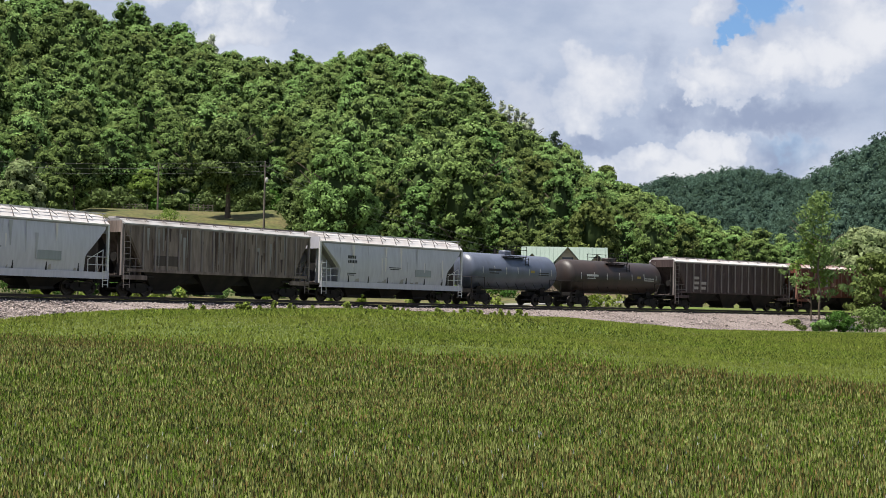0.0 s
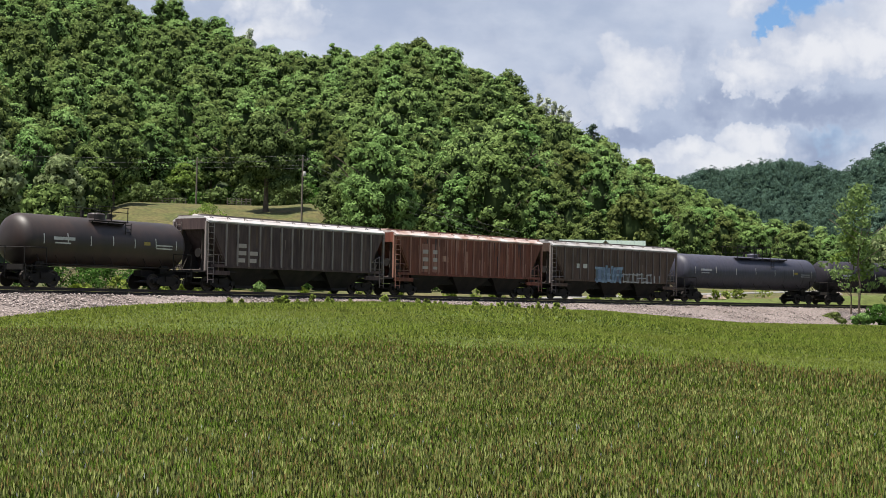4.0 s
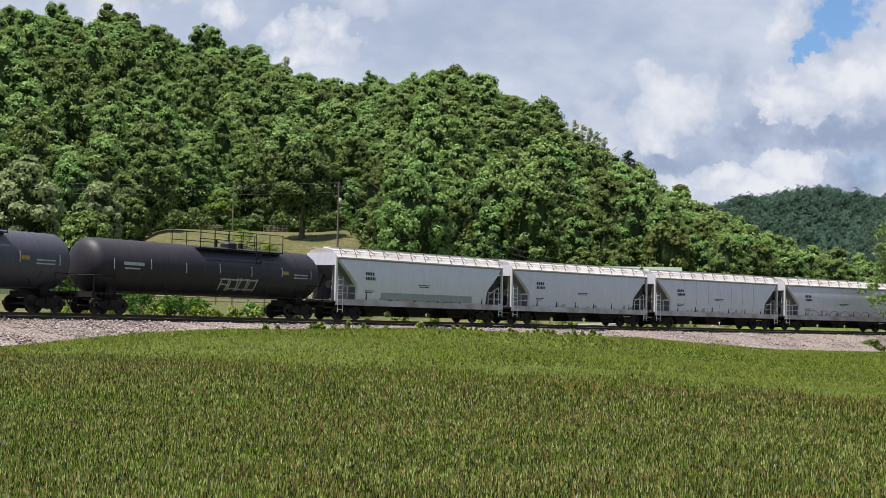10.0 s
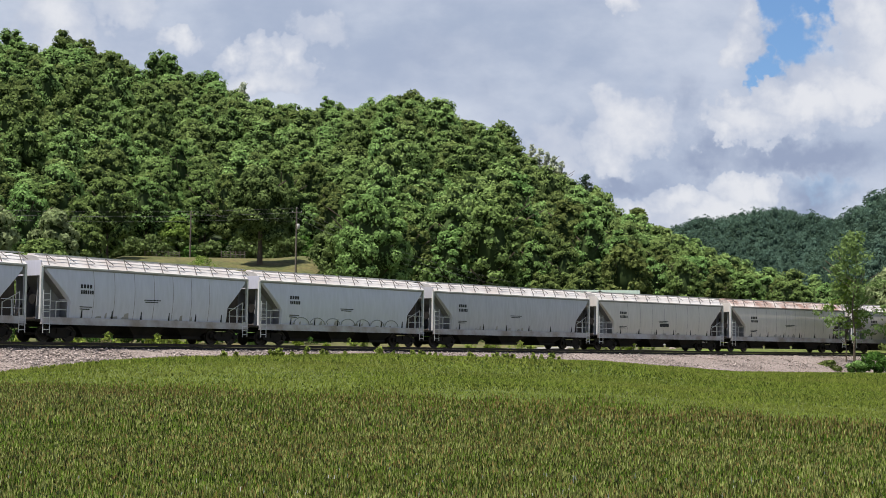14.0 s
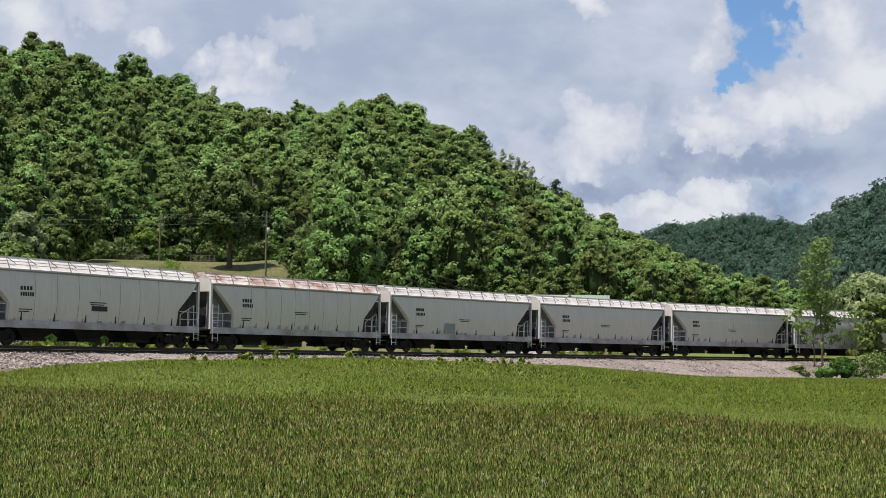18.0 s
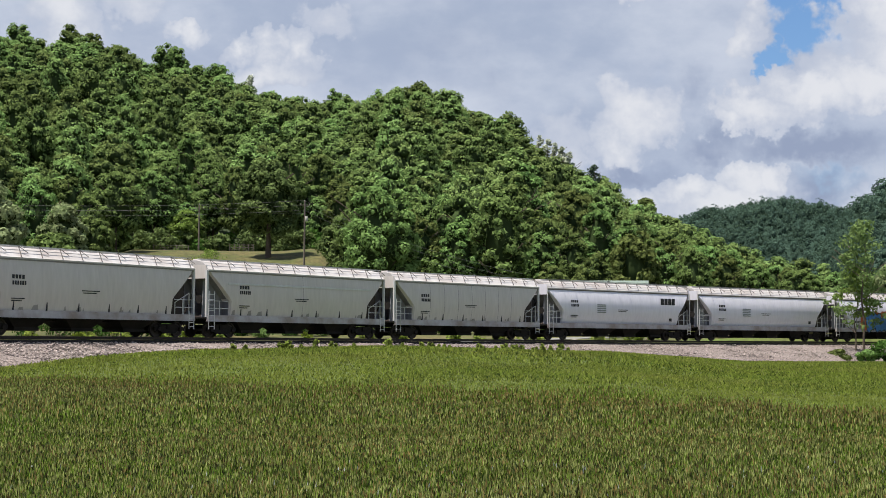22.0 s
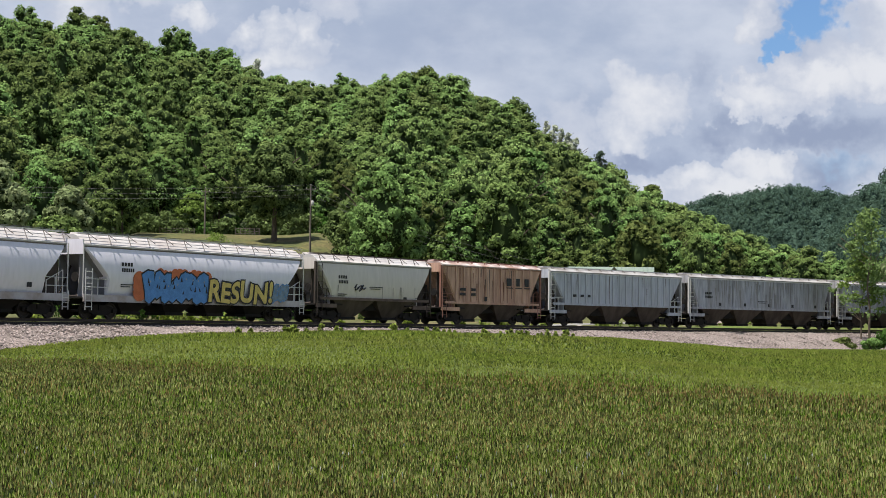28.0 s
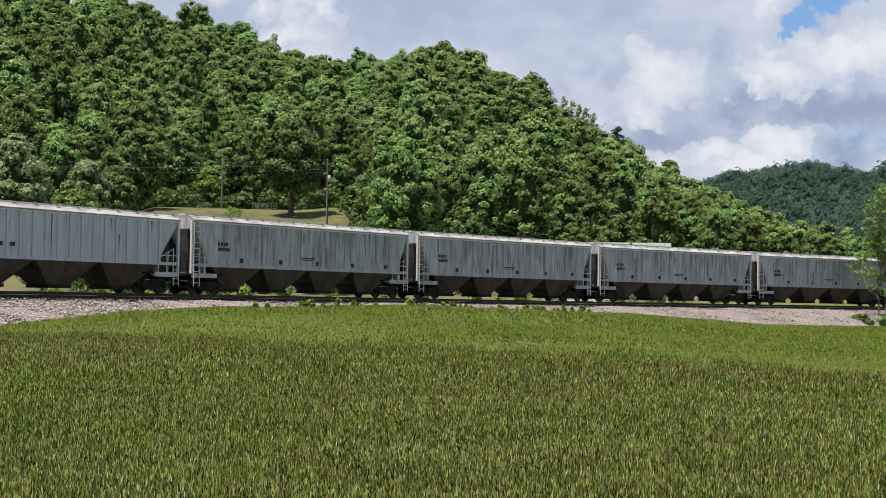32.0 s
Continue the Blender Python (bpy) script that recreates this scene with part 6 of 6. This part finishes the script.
    dr = part("door", Shape().box(0.3, 1.25, -d + 0.45, -d + 0.52, 0.0, 2.05), M["bark"], h)
    part("handle", Shape().bar((1.12, -d + 0.42, 0.95), (1.12, -d + 0.42, 1.1), 0.02), M["mark_light"], dr)


house()


def garden_wall():
    """Low wall of tan blocks before the house."""
    w = thing("garden_wall", "low tan stone garden wall before the house", "wall", at=(0, 0, 0))
    block = Shape().box(-0.44, 0.44, -0.16, 0.16, 0.0, 0.33).data("block", M["tan_stone"])
    for row in range(4):
        for k in range(19):
            x, y = polar(2.5 + (k + 0.5 * (row % 2)) * 0.165 * 1.8 * 0.98, 168)
            part("block", block, None, w, at=(x, y, ground_at(x, 168) - 0.1 + 0.345 * row)).rotation_euler = (0, 0, -radians(2.5 + k * 0.29))


garden_wall()


def fence(points, label, rails=3, tall=1.3):
    f = thing("fence", label, "fence", "pasture fences")
    pr = Shape().box(-0.07, 0.07, -0.07, 0.07, -0.3, tall + 0.1).data("post", M["pole"])
    prev = None
    for x, y in points:
        z = ground_at(x, y)
        part("post", pr, None, f, at=(x, y, z))
        if prev:
            for k in range(rails):
                h = tall * (k + 0.8) / rails
                part("rail", Shape().bar((prev[0], prev[1], prev[2] + h), (x, y, z + h), 0.055, 5), M["pole"], f)
        prev = (x, y, z)


fence([polar(-16.0 + k * 0.62, 168 + 0.15 * k) for k in range(19)], "dark wooden three-rail fence along the pasture")
fence([polar(-12.8 + k * 0.22, 303) for k in range(7)], "short wooden rail fence on the pasture crest")
fence([polar(-9.9 + k * 0.18, 301) for k in range(6)], "short wooden rail fence on the pasture crest", tall=1.5)
fence([polar(2.6 + k * 0.5, 176) for k in range(10)], "pale wooden fence before the green-roofed house", rails=2)


# ---- single trees and shrubs ----
def sparse_crown(seed, tall, wide, low, mat, cards, size, lobes, taper=0.3, dense=False):
    if dense:
        v, f, k = crown_template(seed, tall, wide, cards * lobes, size, low, taper)
    else:
        v, f, k = tree_template(seed, tall, wide, lobes, cards, size, low, taper)
    return big_mesh("crown", v, f, [mat, M["core"]], k)


M["leaf_pale"] = material("pale_leaf", (0.31, 0.365, 0.185), dark=(0.225, 0.3, 0.125), scale=0.3, amount=0.7, fine=1.5, bump=0, per_island=0.3, translucent=0.35)
M["leaf_dark"] = material("dark_leaf", (0.085, 0.17, 0.035), dark=(0.05, 0.115, 0.028), scale=0.3, amount=0.7, fine=1.5, bump=0, per_island=0.35, translucent=0.35)
M["leaf_light"] = material("light_leaf", (0.245, 0.345, 0.082), dark=(0.16, 0.255, 0.056), scale=0.4, amount=0.7, fine=1.5, bump=0, per_island=0.35, translucent=0.45)
M["leaf_shade"] = material("shade_leaf", (0.165, 0.225, 0.08), dark=(0.11, 0.16, 0.055), scale=0.3, amount=0.7, fine=1.5, bump=0, per_island=0.3, translucent=0.25)
M["leaf_young"] = material("young_leaf", (0.215, 0.305, 0.110), dark=(0.145, 0.220, 0.075), scale=0.4, amount=0.7, fine=1.5, bump=0, per_island=0.3, translucent=0.4)
M["leaf_yellow"] = material("yellow_green_leaf", (0.200, 0.264, 0.040), dark=(0.120, 0.192, 0.032), scale=0.4, amount=0.7, fine=1.5, bump=0, per_island=0.35, translucent=0.4)


def single_tree(x, y, tall, wide, low, mat, seed, label, cards=110, size=0.45, lobes=22, trunk_r=0.14, name="tree", taper=0.3, dense=False):
    t = thing(name, label, "tree", at=(x, y, ground_at(x, y)))
    part("trunk", trunk_shape(seed, tall, trunk_r), M["bark"], t, smooth=True)
    part("crown", sparse_crown(seed, tall, wide, low, mat, cards, size, lobes, taper, dense), None, t)
    return t


def shrub(x, y, tall, wide, mat, seed, label, cards=110, size=0.24, z=None):
    t = thing("shrub", label, "shrub", "shrubs by the line", at=(x, y, ground_at(x, y) if z is None else z))
    s = Shape()
    rng = random.Random(seed)
    for k in range(7):
        a = rng.uniform(0, 6.28)
        s.bar((0.1 * math.cos(a), 0.1 * math.sin(a), -0.1), (wide * 0.32 * math.cos(a), wide * 0.32 * math.sin(a), tall * 0.75), 0.025, 4)
    part("stem", s, M["bark"], t)
    part("foliage", sparse_crown(seed, tall, wide, 0.08, mat, cards, size, 12), None, t)


single_tree(*polar(14.35, 141), 13.8, 7.2, 0.22, M["leaf_young"], 3, "slender light green young tree beside the gravel bank", cards=36, size=0.30, lobes=62, trunk_r=0.13, taper=0.5)
single_tree(*polar(14.05, 142.5), 9.0, 3.6, 0.45, M["leaf_light"], 5, "slender light green young tree beside the gravel bank", cards=50, size=0.3, lobes=18, trunk_r=0.09)
single_tree(*polar(16.3, 150), 8.0, 5.5, 0.25, M["leaf"], 8, "bushy dark green tree beside the railway", cards=110, size=0.32, lobes=34)
single_tree(*polar(17.9, 152), 9.5, 6.5, 0.15, M["leaf_light"], 9, "bushy light green tree beside the railway", cards=110, size=0.32, lobes=34)
single_tree(*polar(16.2, 205), 8.8, 11, 0.1, M["leaf_pale"], 12, "pale sage green rounded tree behind the line", cards=150, size=0.6, lobes=30, trunk_r=0.25, dense=True)
single_tree(*polar(-18.9, 245), 22.0, 13, 0.12, M["leaf_pale"], 14, "pale grey-green spreading tree at the wood's edge", cards=150, size=0.6, lobes=40, trunk_r=0.3, dense=True)
single_tree(*polar(-16.2, 250), 19.0, 9, 0.12, M["leaf_pale"], 15, "pale grey-green spreading tree at the wood's edge", cards=140, size=0.6, lobes=34, trunk_r=0.3, dense=True)
single_tree(*polar(-16.6, 190), 11.0, 8.5, 0.1, M["leaf"], 16, "low green rounded tree by the pasture", cards=140, size=0.5, lobes=30, dense=True)
single_tree(*polar(-8.43, 274), 19.5, 13.0, 0.13, M["leaf_shade"], 17, "big dark spreading shade tree on the pasture slope", cards=130, size=0.5, lobes=44, trunk_r=0.5, dense=True, taper=0.3)
single_tree(*polar(-4.07, 226), 23.0, 12.0, 0.02, M["leaf"], 19, "tall rounded bright green tree at the wood's edge", cards=190, size=0.42, lobes=40, trunk_r=0.35, dense=True, taper=0.15)
single_tree(*polar(-5.15, 254), 16.5, 11.5, 0.2, M["leaf_shade"], 23, "dark green rounded tree beside the pasture", cards=120, size=0.45, lobes=40, trunk_r=0.3, dense=True, taper=0.15)
single_tree(*polar(-11.6, 309), 9.0, 8.0, 0.05, M["leaf_light"], 18, "light green rounded bush-like tree at the wood's edge", cards=120, size=0.6, lobes=26, dense=True)
for k, (az, r, tall, wide, mm) in enumerate([(15.2, 137, 1.8, 3.4, "leaf_dark"), (16.2, 138, 2.2, 4.0, "leaf"), (17.4, 138, 2.2, 4.0, "leaf_dark"), (13.45, 138, 0.9, 2.2, "leaf"), (18.6, 140, 2.8, 4.5, "leaf"), (14.5, 136, 1.0, 2.0, "leaf"),
                                             (-17.6, 140, 2.4, 5.0, "leaf_dark"), (-16.2, 141, 2.5, 5.5, "leaf_dark"), (-15.0, 142, 2.3, 4.5, "leaf_dark"), (-14.2, 140, 2.0, 4.5, "leaf_dark"), (-13.3, 139, 1.7, 4.0, "leaf_dark"), (-12.4, 140, 1.5, 3.4, "leaf_dark"), (-8.6, 140, 1.4, 3.0, "leaf"), (-6.8, 143, 1.6, 3.6, "leaf_dark"), (-10.3, 141, 1.2, 2.6, "leaf"), (-9.4, 143, 1.1, 3.2, "leaf_dark"), (-7.6, 145, 1.2, 3.4, "leaf_dark"), (-5.9, 146, 1.3, 3.6, "leaf_dark"), (-4.7, 147, 1.3, 3.2, "leaf"), (-2.2, 149, 1.3, 3.2, "leaf_dark"), (0.0, 152, 1.4, 3.4, "leaf_dark"), (2.4, 157, 1.4, 3.6, "leaf_dark"),
                                             (-3.5, 148, 2.0, 3.2, "leaf"), (-1.0, 150, 1.8, 3.0, "leaf_light"), (1.0, 154, 2.4, 4.0, "leaf"), (7.5, 172, 2.4, 4.0, "leaf"), (9.0, 176, 2.2, 4.0, "leaf_light"), (10.8, 180, 2.6, 4.6, "leaf"), (-10.6, 258, 3.5, 6.0, "leaf_light"), (-9.8, 246, 2.8, 5.0, "leaf_yellow")]):
    shrub(*polar(az, r), tall, wide, M[mm], 60 + k, "leafy green shrub growing beside the railway", size=0.22)


def skyline_tree(az, el, r, wide, mat, seed, label, low=0.15, taper=0.3, cards=60, size=0.8, name="tree", dense=False):
    x, y = polar(az, r)
    tall = EYE + r * math.tan(radians(el)) - ground_at(x, y)
    single_tree(x, y, tall, wide, low, mat, seed, label, cards=cards, size=size, lobes=44, trunk_r=0.22, name=name, taper=taper, dense=dense)


M["weed_leaf"] = material("weed_leaf", (0.26, 0.335, 0.070), dark=(0.20, 0.25, 0.060), scale=0.6, amount=0.7, fine=3.0, bump=0, per_island=0.35, translucent=0.4, lift=0.6)
M["leaf_bare"] = material("bare_grey_twigs", (0.62, 0.66, 0.52), dark=(0.48, 0.52, 0.40), scale=0.4, amount=0.7, fine=1.5, bump=0, per_island=0.3, translucent=0.3)
M["needles"] = material("dark_needles", (0.10, 0.14, 0.095), dark=(0.065, 0.10, 0.065), scale=0.4, amount=0.7, fine=1.5, bump=0, per_island=0.3, translucent=0.2)
skyline_tree(-9.19, 10.35, 510, 8.0, M["leaf_bare"], 31, "pale half-bare pointed tree on the ridge", taper=0.9, cards=34, size=0.6)
skyline_tree(4.22, 6.98, 445, 9.0, M["needles"], 32, "dark pointed conifer on the ridge", taper=0.75, cards=18, size=0.7, name="conifer")
skyline_tree(6.2, 5.75, 420, 7.0, M["leaf"], 33, "light green tree standing over the ridge", taper=0.4, cards=30, dense=True)
for k, (az, el, wide, mm) in enumerate([(-17.9, 11.85, 13, "leaf"), (-16.05, 11.92, 10, "leaf"), (-15.25, 11.6, 9, "leaf"), (-12.5, 11.38, 11, "leaf"), (-12.0, 11.28, 9, "leaf"), (-10.4, 10.6, 12, "leaf"), (2.15, 8.2, 4, "leaf_bare"), (2.45, 8.05, 4.5, "leaf_bare"), (2.75, 7.9, 4, "leaf_bare"), (3.0, 7.75, 4.5, "leaf_bare"), (3.3, 7.55, 4, "leaf_bare"),
                                        (-5.9, 9.88, 7, "leaf"), (-2.7, 10.12, 11, "leaf"), (0.9, 8.9, 12, "leaf_shade")]):
    skyline_tree(az, el, float(np.interp(az, CREST_AZ, CREST_R)) - 10, wide, M[mm], 80 + k, "tall leafy tree standing out on the ridge" if mm != "leaf_bare" else "pale half-bare tree on the ridge", low=0.02, cards=30 if mm == "leaf_bare" else 36, size=0.7, taper=0.25, dense=mm != "leaf_bare")
rng_edge = random.Random(44)
for k in range(26):
    az = -13.9 + k * 0.34
    shrub(*polar(az, 307 + rng_edge.uniform(-2, 3)), rng_edge.uniform(2.5, 5.5), rng_edge.uniform(4.5, 7.0), M["leaf_shade" if rng_edge.random() < 0.75 else "leaf_dark"], 120 + k, "leafy bush along the wood's edge", cards=40, size=0.6)

rng_weed = random.Random(71)
for k in range(44):
    u = rng_weed.uniform(-32, 4)
    x, y, a = track(u)
    d = rng_weed.uniform(4.4, 6.2)
    px, py = x + d * math.cos(a), y - d * math.sin(a)
    t = thing("weed", "tall leafy green weed beside the gravel", "weed", "weeds along the gravel", at=(px, py, max(ground_at(px, py), RAIL - 1.3)))
    hh = rng_weed.uniform(0.22, 0.6)
    s = Shape()
    for j in range(4):
        s.bar((0, 0, -0.05), (rng_weed.uniform(-0.2, 0.2), rng_weed.uniform(-0.2, 0.2), hh * rng_weed.uniform(0.7, 1.0)), 0.012, 4)
    part("stem", s, M["bark"], t)
    part("foliage", sparse_crown(200 + k, hh, hh * rng_weed.uniform(0.6, 1.0), 0.1, M["weed_leaf"], 14, 0.16, 10), None, t)

# weeds and rubble on the bank behind the line, seen under the cars
rng_back = random.Random(91)
for k in range(46):
    u = rng_back.uniform(-62, 46)
    x, y, a = track(u)
    d = -rng_back.uniform(4.5, 7.5)
    px, py = x + d * math.cos(a), y - d * math.sin(a)
    t = thing("weed", "leafy yellow-green weed on the bank behind the rails", "weed", "weeds behind the rails", at=(px, py, ground_at(px, py) - 0.02))
    hh = rng_back.uniform(0.7, 1.5)
    s = Shape()
    for j in range(4):
        s.bar((0, 0, -0.05), (rng_back.uniform(-0.3, 0.3), rng_back.uniform(-0.3, 0.3), hh * rng_back.uniform(0.7, 1.0)), 0.015, 4)
    part("stem", s, M["bark"], t)
    part("foliage", sparse_crown(400 + k, hh, hh * rng_back.uniform(0.8, 1.4), 0.05, M["weed_leaf" if k % 3 else "leaf_yellow"], 16, 0.2, 12), None, t)
for k in range(26):
    u = rng_back.uniform(8, 62) if k < 18 else rng_back.uniform(-60, -46)
    x, y, a = track(u)
    d = -rng_back.uniform(5.0, 8.0)
    px, py = x + d * math.cos(a), y - d * math.sin(a)
    s = Shape()
    r = rng_back.uniform(0.2, 0.45)
    rows = []
    for q, f in ((0.0, 1.0), (0.35, 1.05), (0.7, 0.75), (0.95, 0.3)):
        rows.append([(r * f * rng_back.uniform(0.8, 1.25) * math.cos(b), r * f * rng_back.uniform(0.7, 1.1) * math.sin(b), r * q * 1.1 - 0.1) for b in np.linspace(0, 2 * math.pi, 9)[:-1]])
    s.rings(rows)
    o = new("boulder", s.data("boulder", M["tan_stone" if k % 3 == 0 else "stone"]))
    o.location = (px, py, ground_at(px, py))
    tagged(o, "rough %s rubble stone lying behind the railway line" % ("tan" if k % 3 == 0 else "pale grey"), "stone", "rubble stones")


# ---- moving things ----
def run(t):
    """Metres that the train has gone by t seconds; it slows a little."""
    knots = [(0, 14.304), (6, 14.256), (12, 14.208), (18, 14.212), (25, 14.109), (32, 13.962)]
    s = 0.0
    for (ta, va), (tb, vb) in zip(knots[:-1], knots[1:]):
        q = min(max(t - ta, 0), tb - ta)
        s += q * va + (vb - va) / (tb - ta) * q * q / 2
    return s


def car_pose(u, L):
    xa, ya, _ = track(u - L / 2 + 2.25)
    xb, yb, _ = track(u + L / 2 - 2.25)
    return pose((xa + xb) / 2, (ya + yb) / 2, RAIL, 0, 0, math.degrees(math.atan2(yb - ya, xb - xa)))


def motions():
    for car, u, L in CARS:
        walk(car, [(k / 2, car_pose(u - run(k / 2), L)) for k in range(65)])
    first = WHEELSETS[0]
    walk(first, [(k / FPS, pose(0, 0, 0, 0, -math.degrees(run(k / FPS) / 0.457), 0)) for k in range(32 * FPS + 1)])
    for w in WHEELSETS[1:]:
        w.rotation_mode = "QUATERNION"
        w.animation_data_create()
        w.animation_data.action = first.animation_data.action
        w.animation_data.action_slot = first.animation_data.action_slot


motions()
